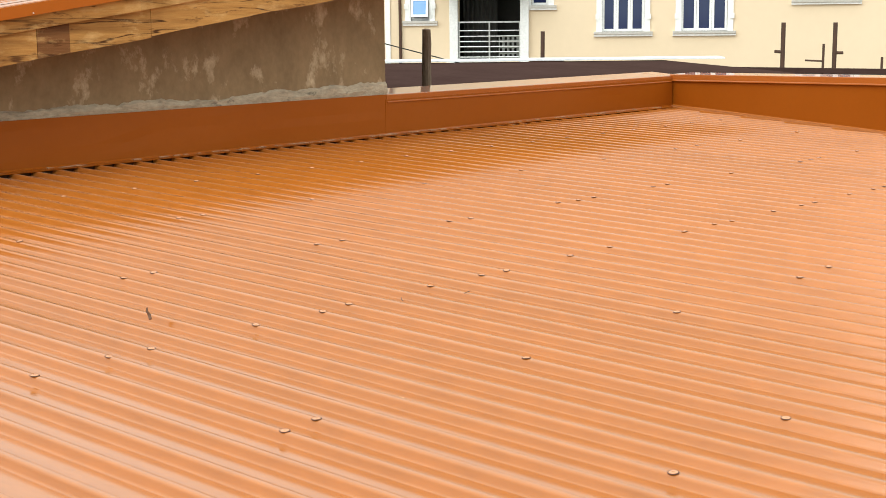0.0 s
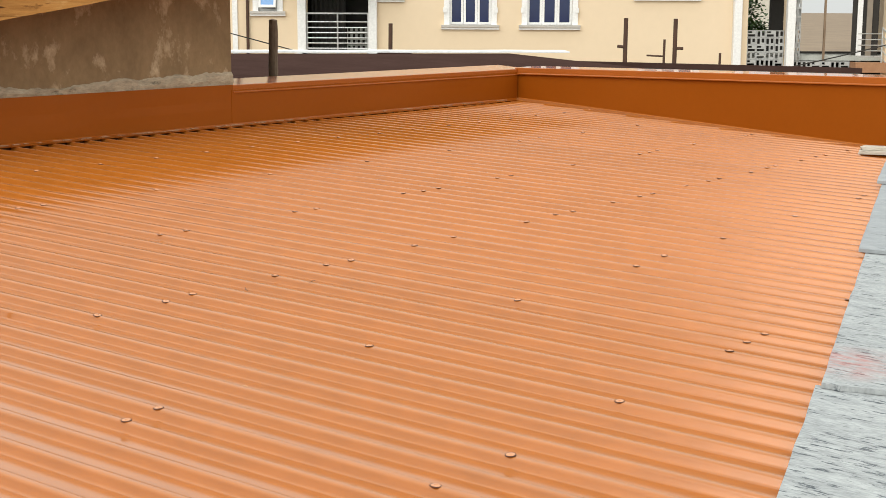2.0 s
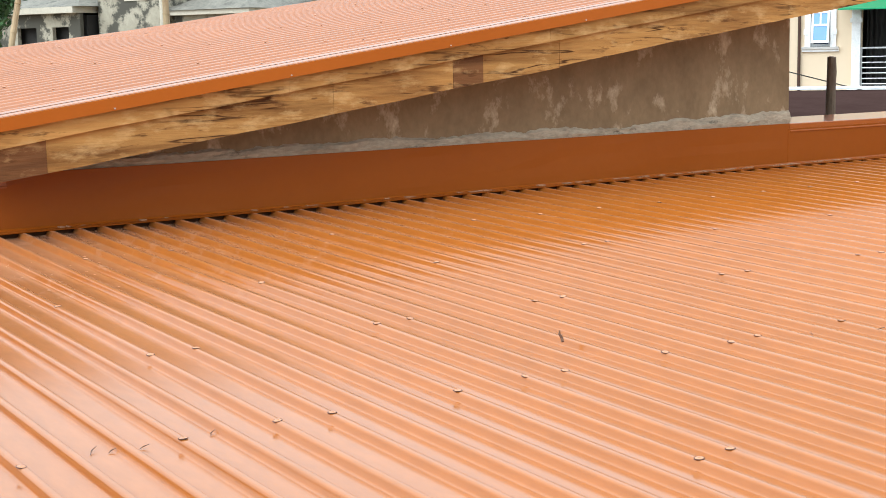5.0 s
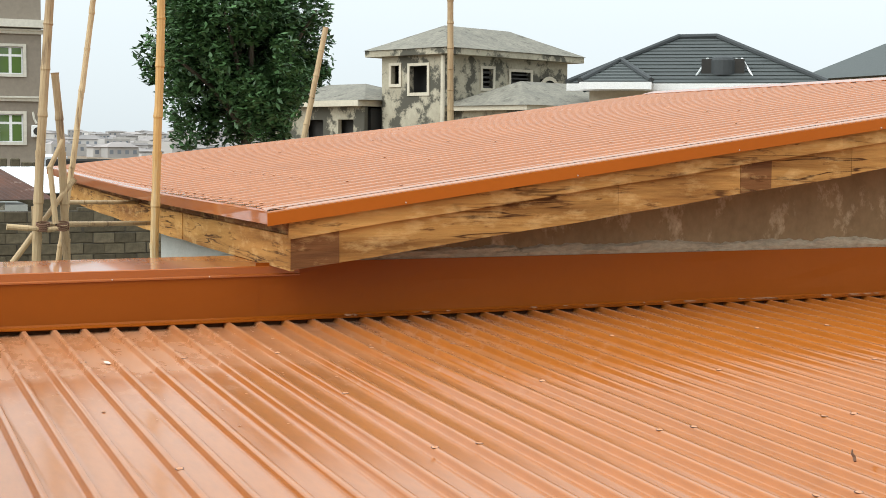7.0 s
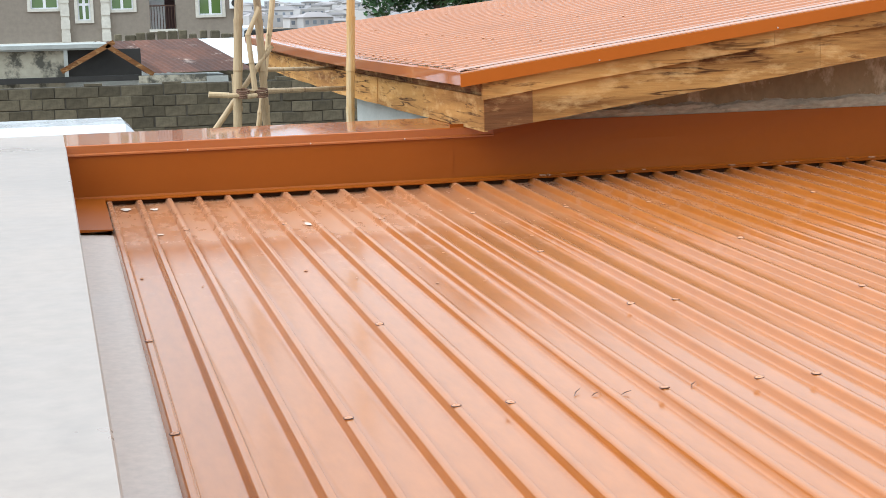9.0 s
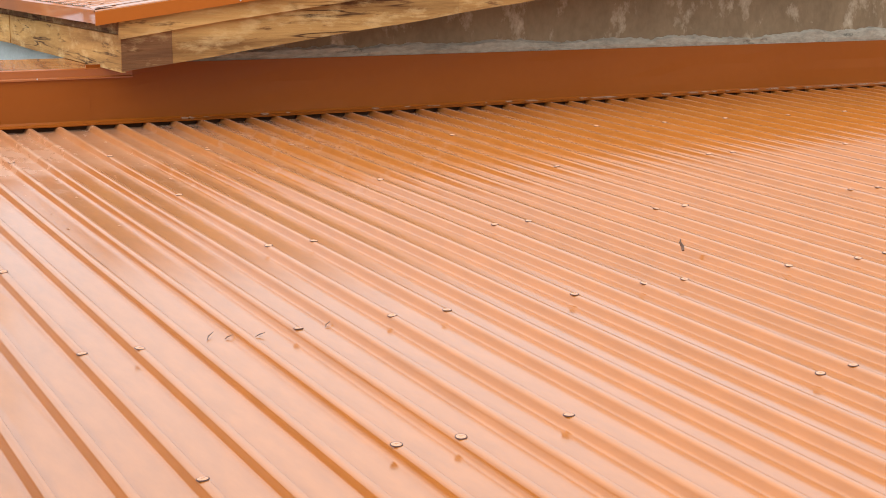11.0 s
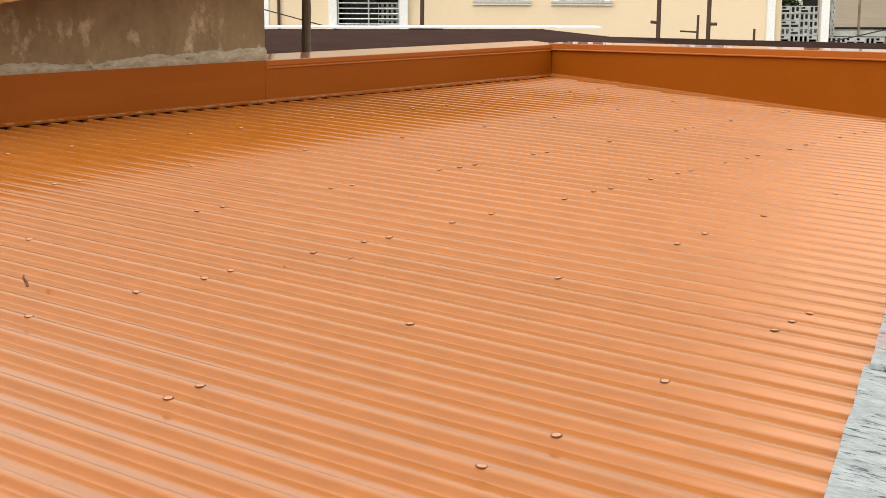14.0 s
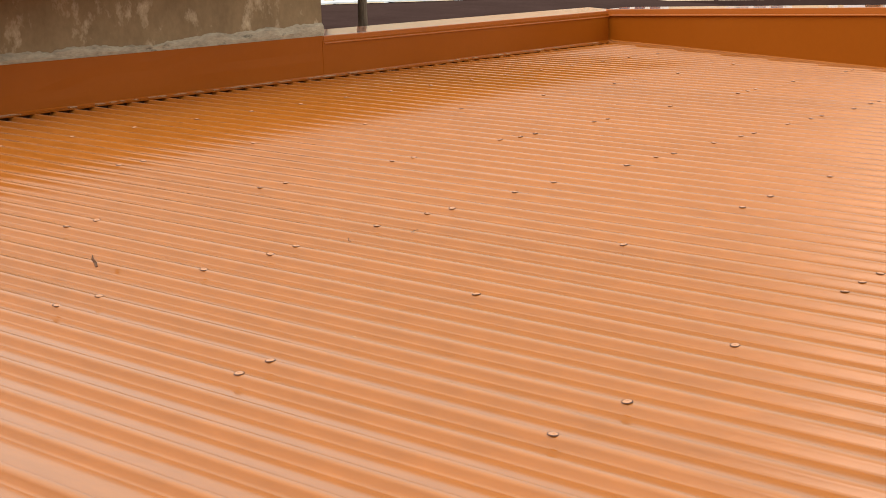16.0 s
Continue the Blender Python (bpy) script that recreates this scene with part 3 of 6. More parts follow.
coping(bm, lambda s: (far_point(WALL_Y + 0.02 + (Y_END + 0.16 - WALL_Y) * s, 0.712 + 0.018 * (WALL_Y - Y_END) * s), FARW), capping(0.36, 0.085, 0.012), 20)
part("cap", bm, M_CAP, par)
bm = bmesh.new()
coping(bm, lambda s: (far_point(Y_END + 0.16 - 0.16 * s, 0.712 + 0.018 * (WALL_Y - Y_END)), FARW), [(0.36, 0.0), (0.36, 0.098), (-0.006, 0.086), (-0.006, 0.0)], 2)
part("cap_end", bm, M_CAP, par)
bm = bmesh.new()
coping(bm, lambda s: (far_point(WALL_Y - 0.03 + (Y_END + 0.6 - WALL_Y) * s, roof_z(WALL_Y) + (roof_z(Y_END) - roof_z(WALL_Y)) * s), FARW),
       [(0.0, 0.03), (-0.012, 0.022), (-0.13, 0.006), (-0.14, -0.034), (0.0, -0.03)], 20)
part("foot_strip", bm, M_ROOF, par)
bm = bmesh.new()
rng = random.Random(8)
for i in range(26):
    z = rng.uniform(0.30, 0.72)
    y = Y_END + 0.004 + abs(rng.gauss(0, 0.045))
    r = rng.uniform(0.004, 0.013) * (2.2 if y < Y_END + 0.02 else 1.0)
    n = 8
    rim = [far_point(y + r * 0.7 * rng.uniform(0.5, 1.2) * math.cos(k * math.tau / n), z + r * rng.uniform(0.6, 2.0) * math.sin(k * math.tau / n), -0.009) for k in range(n)]
    top, bed = [bm.verts.new(q) for q in rim], [bm.verts.new(q + FARW * 0.004) for q in rim]
    bm.faces.new(top)
    for k in range(n):
        bm.faces.new((top[k], bed[k], bed[(k + 1) % n], top[(k + 1) % n]))
bmesh.ops.recalc_face_normals(bm, faces=bm.faces[:])
part("scraped_paint", bm, M_OLDTRIM, par)

# left parapet with its broad pale coping, and the strip at its foot
par = thing("parapet_left", "low parapet with a broad pale coping", "parapet", kind="structure")
part("core", boxed(-0.95, -0.235, -1.6, 11.35, GROUND, 0.672), M_CONC, par)
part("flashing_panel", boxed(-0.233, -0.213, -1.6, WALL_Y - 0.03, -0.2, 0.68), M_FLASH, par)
bm = bmesh.new()
coping(bm, lambda s: (Vector((-0.215, 11.36 - 13 * s, 0.70)), Vector((-1, 0, 0))), [(0.8, -0.03), (0.8, 0.055), (-0.0, 0.056), (-0.006, 0.05), (-0.006, -0.03)], 30)
part("cap", bm, M_PALE, par, "pale dusty coping slab")
bm = bmesh.new()
n = 30
vs = [[bm.verts.new((x, 9.08 - 9.2 * i / n, roof_z(9.08 - 9.2 * i / n) + z)) for x, z in ((-0.212, 0.05), (-0.20, -0.012), (0.0, -0.024), (0.062, -0.039))] for i in range(n + 1)]
for a, b in zip(vs, vs[1:]):
    for j in range(3):
        bm.faces.new((a[j], b[j], b[j + 1], a[j + 1]))
bmesh.ops.recalc_face_normals(bm, faces=bm.faces[:])
part("valley_strip", bm, M_GALV, par, "pale galvanised valley strip")
bm = bmesh.new()
prism(bm, [(-0.212, 0.06), (-0.2, 0.02), (0.03, 0.012), (0.03, 0.004), (-0.212, 0.0)], lambda x, z: Vector((x, 9.06, roof_z(9.06) + z)), lambda x, z: Vector((x, WALL_Y - 0.05, roof_z(WALL_Y) + z)))
part("corner_flashing", bm, M_FLASH, par)

# ---- the big roof: long ribbed sheets, lapped every sixth rib ----
roof = thing("roof", "glossy terracotta-orange ribbed metal roof, sloping gently to its eaves", "roof", kind="structure")
# a rib's section: the lee side is folded tighter than the side that faces the eaves corner
PROFILE = [(0.0, 0.0), (0.0132, -0.0001), (0.0147, -0.0005), (0.0157, -0.0016), (0.0285, -0.0325), (0.0305, -0.0348), (0.0340, -0.0358), (0.0600, -0.0360)]
NEAR = [(0.0, 0.0), (0.0062, -0.0005), (0.0104, -0.0019), (0.0136, -0.0043), (0.0160, -0.0078), (0.0178, -0.0120), (0.0255, -0.0292), (0.0280, -0.0326), (0.0325, -0.0350), (0.0400, -0.0359), (0.0600, -0.0360)]


def rib_x(k):
    return RIB0 + PITCH * k + (0.026 if 12 <= k <= 16 else 0.0)


def start_y(x):
    y = eaves_y(x)
    if x > far_x(y):
        y = WALL_Y + (x - 16.41) / 0.29 - 0.4
    return max(y, eaves_y(min(x, 14.6)))


def sheet(first, last, lift, seed):
    """One roofing sheet from rib to rib, with a faint unevenness along its length."""
    bm = bmesh.new()
    xs = []
    for k in range(first, last):
        xs += [(rib_x(k) + a, z) for a, z in PROFILE] + [(rib_x(k + 1) - a, z) for a, z in NEAR[:0:-1]]
    xs += [(rib_x(last) + a, z + 0.0012) for a, z in PROFILE[:4]]
    if first == 0:
        xs = [(RIB0 - a, z) for a, z in NEAR[8:0:-1]] + xs
    cols = []
    for x, z in xs:
        y0 = start_y(x)
        y1 = WALL_Y - 0.052
        if y1 - y0 < 0.02:
            y0 = y1 - 0.02
        col = []
        n = 34
        k = (x - RIB0) / PITCH
        pan = int(math.floor(k))
        across = (k - pan - 0.5) * PITCH
        tilt = 0.022 * noise.noise((pan * 1.37, 0.5, seed + 11))
        for i in range(n + 1):
            y = y0 + (y1 - y0) * i / n
            wave = 0.0016 * noise.noise((x * 1.3, y * 0.5, seed)) + 0.0003 * noise.noise((x * 3, y * 1.8, seed + 7))
            if z < -0.034:
                wave += across * (tilt + 0.022 * noise.noise((pan * 2.1, y * 0.35, seed + 5))) + 0.0007 * noise.noise((pan * 1.7, y * 0.9, seed + 3))
            col.append(bm.verts.new((x, y, roof_z(y) + z + wave + lift)))
        cols.append(col)
    for a, b in zip(cols, cols[1:]):
        for i in range(len(a) - 1):
            bm.faces.new((a[i], b[i], b[i + 1], a[i + 1])).smooth = True
    low = [bm.verts.new(c[0].co + Vector((0, 0.004, -0.004))) for c in cols]
    for i in range(len(cols) - 1):
        bm.faces.new((low[i], low[i + 1], cols[i + 1][0], cols[i][0]))
    return bm


edges = list(range(-1, 80, 6))
for k, a in enumerate(edges):
    first = max(a, 0)
    if RIB0 + PITCH * first > 16.2:
        break
    part("roofing_sheet", sheet(first, min(a + 6, 79), 0.0, 0.0), M_ROOF, roof)

# screws on the rib crests, over the purlins
bm = bmesh.new()
bmesh.ops.create_cone(bm, cap_ends=True, segments=14, radius1=0.0205, radius2=0.0195, depth=0.003, matrix=pose(0, 0, 0.0015))
me_washer = mesh_of("washer", bm, M_WASHER)
bm = bmesh.new()
bmesh.ops.create_cone(bm, cap_ends=True, segments=14, radius1=0.0168, radius2=0.0125, depth=0.002, matrix=pose(0, 0, 0.004))
bmesh.ops.create_cone(bm, cap_ends=True, segments=6, radius1=0.0065, radius2=0.0055, depth=0.002, matrix=pose(0, 0, 0.006))
me_screw = mesh_of("screw", bm, M_SCREW)
rng = random.Random(11)
PURLINS = {1.25: (5,), 2.49: (5, 0), 3.74: (5,), 5.0: (5, 0, 3), 6.3: (5, 0), 7.63: (5,), 8.95: (5, 2)}
for y, on in PURLINS.items():
    for k in range(0, 79):
        x = rib_x(k)
        if k % 6 not in on and rng.random() > 0.04 or y < start_y(x) + 0.15 or rng.random() < 0.06 or (k % 6 == 0 and k and y != 5.0 and rng.random() < 0.35):
            continue
        m = pose(x + rng.uniform(-0.003, 0.003), y + rng.uniform(-0.02, 0.02), roof_z(y) - 0.0005, rng.uniform(-7, 7), rng.uniform(-7, 7), rng.uniform(0, 90))
        s = part("screw", me_screw, None, roof)
        s.matrix_world = m
        w = part("washer", me_washer, None, s)

# ---- the upper building: raking roof over the rendered wall ----
RAKE = 0.138


def rake_z(x):
    return 0.775 + RAKE * (x - 2.68)      # underside of the fascia along the wall


house = thing("upper_building", "rendered building with a raking orange metal roof and raw timber fascia", "building")
part("side_wall", boxed(2.85, 3.08, WALL_Y + 0.24, 15.1, GROUND, 1.2), M_CONC, house, "bare grey side wall")
part("end_wall", boxed(10.70, 10.93, WALL_Y + 0.24, 15.1, GROUND, 2.0), M_PLASTER, house)
part("rear_wall", boxed(3.08, 10.70, 14.87, 15.1, GROUND, 1.2), M_CONC, house)
X_TOP = 12.3
# soffit and roof body
bm = bmesh.new()
prism(bm, [(2.70, 0.16), (X_TOP, 0.16), (X_TOP, 0.30), (2.70, 0.30)], lambda x, z: Vector((x, 9.86, rake_z(x) + z)), lambda x, z: Vector((x, 21.0, rake_z(x) + z)))
part("soffit", bm, M_BOARD2, house)
F_Y = 9.80


def board(x0, x1, z0, z1, y, thick, name, material, sag=0.0):
    bm = bmesh.new()
    n = max(2, int((x1 - x0) / 0.25))
    rows = []
    for i in range(n + 1):
        x = x0 + (x1 - x0) * i / n
        w = sag * noise.noise((x * 1.3, z0 * 5, 2)) + 0.004 * noise.noise((x * 5, z0 * 9, 6))
        w2 = 0.004 * noise.noise((x * 4, z1 * 9, 8))
        o = 0.004 * noise.noise((x * 2, 3, z0))
        rows.append([bm.verts.new(p) for p in ((x, y + o, rake_z(x) + z0 + w), (x, y + o, rake_z(x) + z1 + w2), (x, y + thick, rake_z(x) + z1 + w2), (x, y + thick, rake_z(x) + z0 + w))])
    for a, b in zip(rows, rows[1:]):
        for j in range(4):
            bm.faces.new((a[j], a[(j + 1) % 4], b[(j + 1) % 4], b[j]))
    bm.faces.new(rows[0])
    bm.faces.new(rows[-1][::-1])
    bmesh.ops.recalc_face_normals(bm, faces=bm.faces[:])
    part(name, bm, material, house)


for x0, x1 in ((2.66, 3.02), (3.022, 5.3), (5.302, 6.42), (6.422, 6.72), (6.722, 7.52), (7.522, 9.9), (9.902, X_TOP)):
    dark = 6 < x0 < 6.5
    board(x0, x1, 0.0 if x0 < 7 else 0.012, 0.245, F_Y + 0.004 * (int(x0 * 7) % 2), 0.028, "fascia_board", M_BOARD2 if dark or x0 < 2.7 else M_BOARD, 0.012)
for x0, x1 in ((2.64, 4.9), (4.902, 7.4), (7.402, X_TOP)):
    board(x0, x1, 0.235, 0.36, F_Y - 0.03, 0.026, "upper_board", M_BOARD, 0.008)
# drip edge along the rake
bm = bmesh.new()
prism(bm, [(-0.055, 0.352), (-0.058, 0.35), (-0.058, 0.438), (-0.054, 0.443), (0.02, 0.443), (0.02, 0.436), (-0.045, 0.434), (-0.045, 0.352)],
      lambda a, z: Vector((2.47, F_Y - 0.02 + a, rake_z(2.47) + z)), lambda a, z: Vector((X_TOP, F_Y - 0.02 + a, rake_z(X_TOP) + z)))
part("drip_edge", bm, M_DRIP, house)
bm = bmesh.new()
prism(bm, [(-0.056, 0.444), (-0.05, 0.452), (0.10, 0.470), (0.10, 0.464), (-0.05, 0.446)],
      lambda a, z: Vector((2.47, F_Y - 0.02 + a, rake_z(2.47) + z)), lambda a, z: Vector((X_TOP, F_Y - 0.02 + a, rake_z(X_TOP) + z)))
part("edge_cap", bm, M_UPROOF, house)


bm = bmesh.new()
bmesh.ops.create_cone(bm, cap_ends=True, segments=8, radius1=0.007, radius2=0.005, depth=0.006, matrix=pose(0, 0, 0, 90))
me_nail = mesh_of("nail_head", bm, M_GALV)
for x in (3.5, 4.9, 6.35, 7.75, 9.2, 10.6):
    part("nail_head", me_nail, None, house, "pale nail head").matrix_world = pose(x, F_Y - 0.082, rake_z(x) + 0.365)


# eaves on the left: boards that sag a little towards the far end
def eave_z(y):
    s = (y - 9.8) / 11.2
    return rake_z(2.66) + 0.12 * s - 0.10 * math.sin(math.pi * min(1, s)) * 0.4


def eave_board(y0, y1, z0, z1, x, thick, name, material):
    bm = bmesh.new()
    n = max(2, int((y1 - y0) / 0.4))
    rows = []
    for i in range(n + 1):
        y = y0 + (y1 - y0) * i / n
        w = 0.012 * noise.noise((y * 1.1, z0 * 7, 4))
        z = eave_z(y)
        rows.append([bm.verts.new(p) for p in ((x, y, z + z0 + w), (x, y, z + z1), (x + thick, y, z + z1), (x + thick, y, z + z0 + w))])
    for a, b in zip(rows, rows[1:]):
        for j in range(4):
            bm.faces.new((a[j], a[(j + 1) % 4], b[(j + 1) % 4], b[j]))
    bm.faces.new(rows[0])
    bm.faces.new(rows[-1][::-1])
    bmesh.ops.recalc_face_normals(bm, faces=bm.faces[:])
    part(name, bm, material, house)


for y0, y1, x in ((9.80, 13.2, 2.655), (13.2, 16.4, 2.648), (16.4, 21.0, 2.655)):
    eave_board(y0, y1, 0.0, 0.25, x, 0.028, "fascia_board", M_BOARD)
eave_board(9.84, 21.0, 0.25, 0.36, 2.685, 0.026, "upper_board", M_BOARD2)
bm = bmesh.new()
n = 28
rows = []
for i in range(n + 1):
    y = 9.74 + 11.3 * i / n
    z = eave_z(y)
    rows.append([bm.verts.new(p) for p in ((2.475, y, z + 0.335), (2.468, y, z + 0.425), (2.475, y, z + 0.437), (2.60, y, z + 0.447), (2.60, y, z + 0.437), (2.485, y, z + 0.42), (2.485, y, z + 0.335))])
for a, b in zip(rows, rows[1:]):
    for j in range(7):
        bm.faces.new((a[j], a[(j + 1) % 7], b[(j + 1) % 7], b[j]))
bmesh.ops.recalc_face_normals(bm, faces=bm.faces[:])
part("eaves_drip_edge", bm, M_CAP, house)
# ribbed sheets, ribs running up the rake
UP_PITCH = 1.5 * PITCH
UP_HALF = PROFILE + [(UP_PITCH - a, z) for a, z in NEAR[:0:-1]]
for k in range(9):
    bm = bmesh.new()
    y0 = 9.80 + k * 1.235
    y1 = min(y0 + 1.235, 20.98)
    cols = []
    y = y0
    ys = []
    r = 0
    while y0 + r * UP_PITCH < y1 - 0.01:
        ys += [(y0 + r * UP_PITCH + a, z) for a, z in UP_HALF if y0 + r * UP_PITCH + a < y1]
        r += 1
    ys.append((y1, 0.0))
    for y, z in ys:
        col = []
        lean = 0.012 * noise.noise((math.floor((y - y0) / UP_PITCH) * 1.9, k * 2.3, 31))
        for i in range(33):
            x = 2.50 + (X_TOP + 0.05 - 2.50) * i / 32
            base = rake_z(x) + 0.463 + 0.85 * z + (lean * (y - y0) if z < -0.034 else 0.0) + (eave_z(y) - rake_z(2.66)) * max(0, 1 - i / 18)
            col.append(bm.verts.new((x, y, base + 0.0006 * noise.noise((x, y * 1.5, 20)))))
        cols.append(col)
    for a, b in zip(cols, cols[1:]):
        for i in range(32):
            bm.faces.new((a[i], a[i + 1], b[i + 1], b[i]))
    bmesh.ops.recalc_face_normals(bm, faces=bm.faces[:])
    part("roofing_sheet", bm, M_UPROOF, house, smooth=True)
# ridge cap and the far slope
bm = bmesh.new()
zt = rake_z(X_TOP) + 0.475
prism(bm, [(-0.2, -0.2 * RAKE), (0, 0.02), (0.2, -0.2 * RAKE), (0.2, -0.2 * RAKE - 0.01), (0, 0.008), (-0.2, -0.2 * RAKE - 0.01)],
      lambda a, z: Vector((X_TOP + 0.05 + a, 9.74, zt + z)), lambda a, z: Vector((X_TOP + 0.05 + a, 21.0, zt + z)))
part("ridge_cap", bm, M_CAP, house)
rng = random.Random(21)
for x in (3.6, 4.85, 6.1, 7.4, 8.7, 10.0, 11.2):
    for k in range(36):
        if k % 4 == 1 or rng.random() < 0.08:
            y = 9.80 + k * UP_PITCH
            zz = rake_z(x) + 0.463 + (eave_z(y) - rake_z(2.66)) * max(0, 1 - (x - 2.5) / (X_TOP - 2.45) * 16 / 9)
            s = part("screw", me_screw, None, house)
            s.matrix_world = pose(x + rng.uniform(-0.02, 0.02), y, zz, 0, -7.9, 0)
for k in range(36):
    y = 9.80 + k * UP_PITCH
    s = part("screw", me_screw, None, house)
    s.matrix_world = pose(2.62, y, rake_z(2.62) + 0.463 + (eave_z(y) - rake_z(2.66)), 0, -7.9, 0)

# ---- boards laid along the eaves as a walkway ----
SIDE = Vector((EV.y, -EV.x, 0))


def on_roof(x, along=0.0, across=0.0, z=0.0):
    """A place by the eaves: x along it, metres across from the eaves line up the roof, above the crests."""
    p = Vector((x, eaves_y(x), 0)) + EV * along - SIDE * across
    return Vector((p.x, p.y, roof_z(p.y) + z))


def walk_board(x, length, w, off, lift0, lift1, label, seed, material=M_PLANK, twist=0.0):
    rng = random.Random(seed)
    bm = bmesh.new()
    n = 14
    top, bot = [], []
    for i in range(n + 1):
        s = i / n
        row_t, row_b = [], []
        for j in range(7):
            c = j / 6
            jag = 0.006 * noise.noise((i * 1.3 + seed, j, 1)) if j in (0, 6) else 0
            end = (0.012 * noise.noise((j * 1.1, seed, i)) if i in (0, n) else 0)
            p = on_roof(x, length * s + end, off + w * c + jag + twist * s, 0.004 + lift0 + (lift1 - lift0) * s + 0.003 * noise.noise((s * 4, c * 2, seed)))
            row_t.append(bm.verts.new(p + Vector((0, 0, 0.022))))
            row_b.append(bm.verts.new(p))
        top.append(row_t)
        bot.append(row_b)
    for i in range(n):
        for j in range(6):
            bm.faces.new((top[i][j], top[i + 1][j], top[i + 1][j + 1], top[i][j + 1]))
            bm.faces.new((bot[i][j + 1], bot[i + 1][j + 1], bot[i + 1][j], bot[i][j]))
        for j in (0, 6):
            bm.faces.new((top[i][j], bot[i][j], bot[i + 1][j], top[i + 1][j]))
    for i in (0, n):
        for j in range(6):
            bm.faces.new((top[i][j], top[i][j + 1], bot[i][j + 1], bot[i][j]))
    bmesh.ops.recalc_face_normals(bm, faces=bm.faces[:])
    return tagged(part("walkway_board", bm, material), label, "board", "boards along the eaves")


walk_board(1.95, 3.80, 0.435, 0.10, 0.0, 0.0, "grey cement-streaked plywood board lying along the eaves", 3)
walk_board(5.56, 3.27, 0.44, 0.07, 0.024, 0.0, "grey cement-streaked board lapping over the next, with a reddish stain", 7, M_PLANK_RED)
walk_board(8.66, 3.35, 0.50, 0.05, 0.026, 0.02, "pale smooth grey board lying along the eaves", 12, M_PLANK3)
walk_board(11.75, 2.1, 0.46, 0.13, 0.046, 0.02, "short pale grey board at the end of the walkway", 15, M_PLANK3)

# ---- splintered planks and blockwork at the end of the walkway ----
for k, (x, y, turn, l, w, z, lift) in enumerate(((14.0, 4.80, -73, 1.85, 0.2, 0.006, 0.0), (14.02, 4.78, -75, 1.5, 0.15, 0.046, 0.0), (14.25, 4.72, -74, 1.75, 0.22, 0.012, 0.02))):
    bm = bmesh.new()
    box(bm, 0, l, -w / 2, w / 2, 0, 0.038, bevel=0.003)
    bmesh.ops.subdivide_edges(bm, edges=[e for e in bm.edges if e.calc_length() > l * 0.8], cuts=7)
    for v in bm.verts:
        v.co += Vector((0.07 * noise.noise((v.co.y * 22, v.co.z * 30, k)) if v.co.x < 0.01 or v.co.x > l - 0.01 else 0, 0.016 * noise.noise((v.co.x * 4, k, 2 + round(v.co.y * 9))), 0.02 * (v.co.x / l) ** 2 * k))
    ob = part("loose_plank", bm, M_PLANK2)
    ob.matrix_world = pose(x, y, roof_z(y) + z, 0, -lift * 20, turn)
    tagged(ob, "splintered whitish plank lying across the walkway's end", "plank", "loose planks")

pier = thing("block_pier", "unfinished pier of grey concrete blocks beside the parapet", "pier")
PM = Matrix.Translation(far_point(Y_END, 0)) @ pose(0, 0, 0, 0, 0, -16.2)
# the foot takes the dark gutter colour in place of shade
part("foot", boxed(0.04, 0.24, -0.42, -0.012, GROUND, 0.05, bevel=0.012), M_GUTTER, pier, "pier foot coloured near black for the gutter's shade")
part("block", boxed(0.035, 0.24, -0.43, -0.03, 0.075, 0.515, bevel=0.02), M_PIER, pier)
part("block", boxed(0.03, 0.24, -0.79, -0.03, 0.55, 0.82, bevel=0.02), M_PIER, pier)
part("block", boxed(0.12, 0.26, -0.56, -0.435, 0.06, 0.525, bevel=0.014), M_PIER, pier)
# mortar squeezed out of the joints and down the edge of the parapet
rng = random.Random(31)


def squeezed(bm, y0, y1, z, r, seed):
    n = max(4, int(abs(y1 - y0) / 0.04))
    tube(bm, [(0.03 + 0.008 * noise.noise((i * 0.9, seed, 1)), y0 + (y1 - y0) * i / n, z + 0.014 * noise.noise((i * 0.7, seed, 4))) for i in range(n + 1)],
         [r * (0.55 + 0.75 * abs(noise.noise((i * 1.3, seed, 7)))) for i in range(n + 1)], 6)


bm = bmesh.new()
squeezed(bm, -0.78, -0.01, 0.533, 0.018, 2)
part("mortar_joint", bm, M_MORTARPALE, pier, "pale squeezed mortar")
bm = bmesh.new()
n = 16
tube(bm, [(0.018 + 0.006 * noise.noise((i, 3, 0)), -0.02 + 0.012 * noise.noise((i * 0.8, 1, 2)), 0.1 + 0.72 * i / n) for i in range(n + 1)], [0.008 + 0.014 * abs(noise.noise((i * 0.9, 5, 5))) for i in range(n + 1)], 6)
part("mortar_edge", bm, M_MORTARPALE, pier)
bm = bmesh.new()
squeezed(bm, -0.78, -0.01, 0.825, 0.014, 9)
part("mortar_bed", bm, M_MORTARPALE, pier)
for k in range(6):
    s = rng.uniform(0.04, 0.09)
    part("rubble", boxed(0.06 + 0.02 * k, 0.06 + 0.02 * k + s, -0.1 - 0.07 * k - s, -0.1 - 0.07 * k, 0.834, 0.834 + s * rng.uniform(0.3, 0.8), bevel=0.012), M_PIER, pier)
pier.matrix_world = PM

# boundary wall beyond the eaves, and the gutter between
wallb = thing("wall_boundary", "whitewashed boundary wall with a rough unpainted face", "wall", kind="structure")
BO = 0.15


def beyond(x, across, z):
    p = Vector((x, eaves_y(x), 0)) + SIDE * across
    return Vector((p.x, p.y, z))


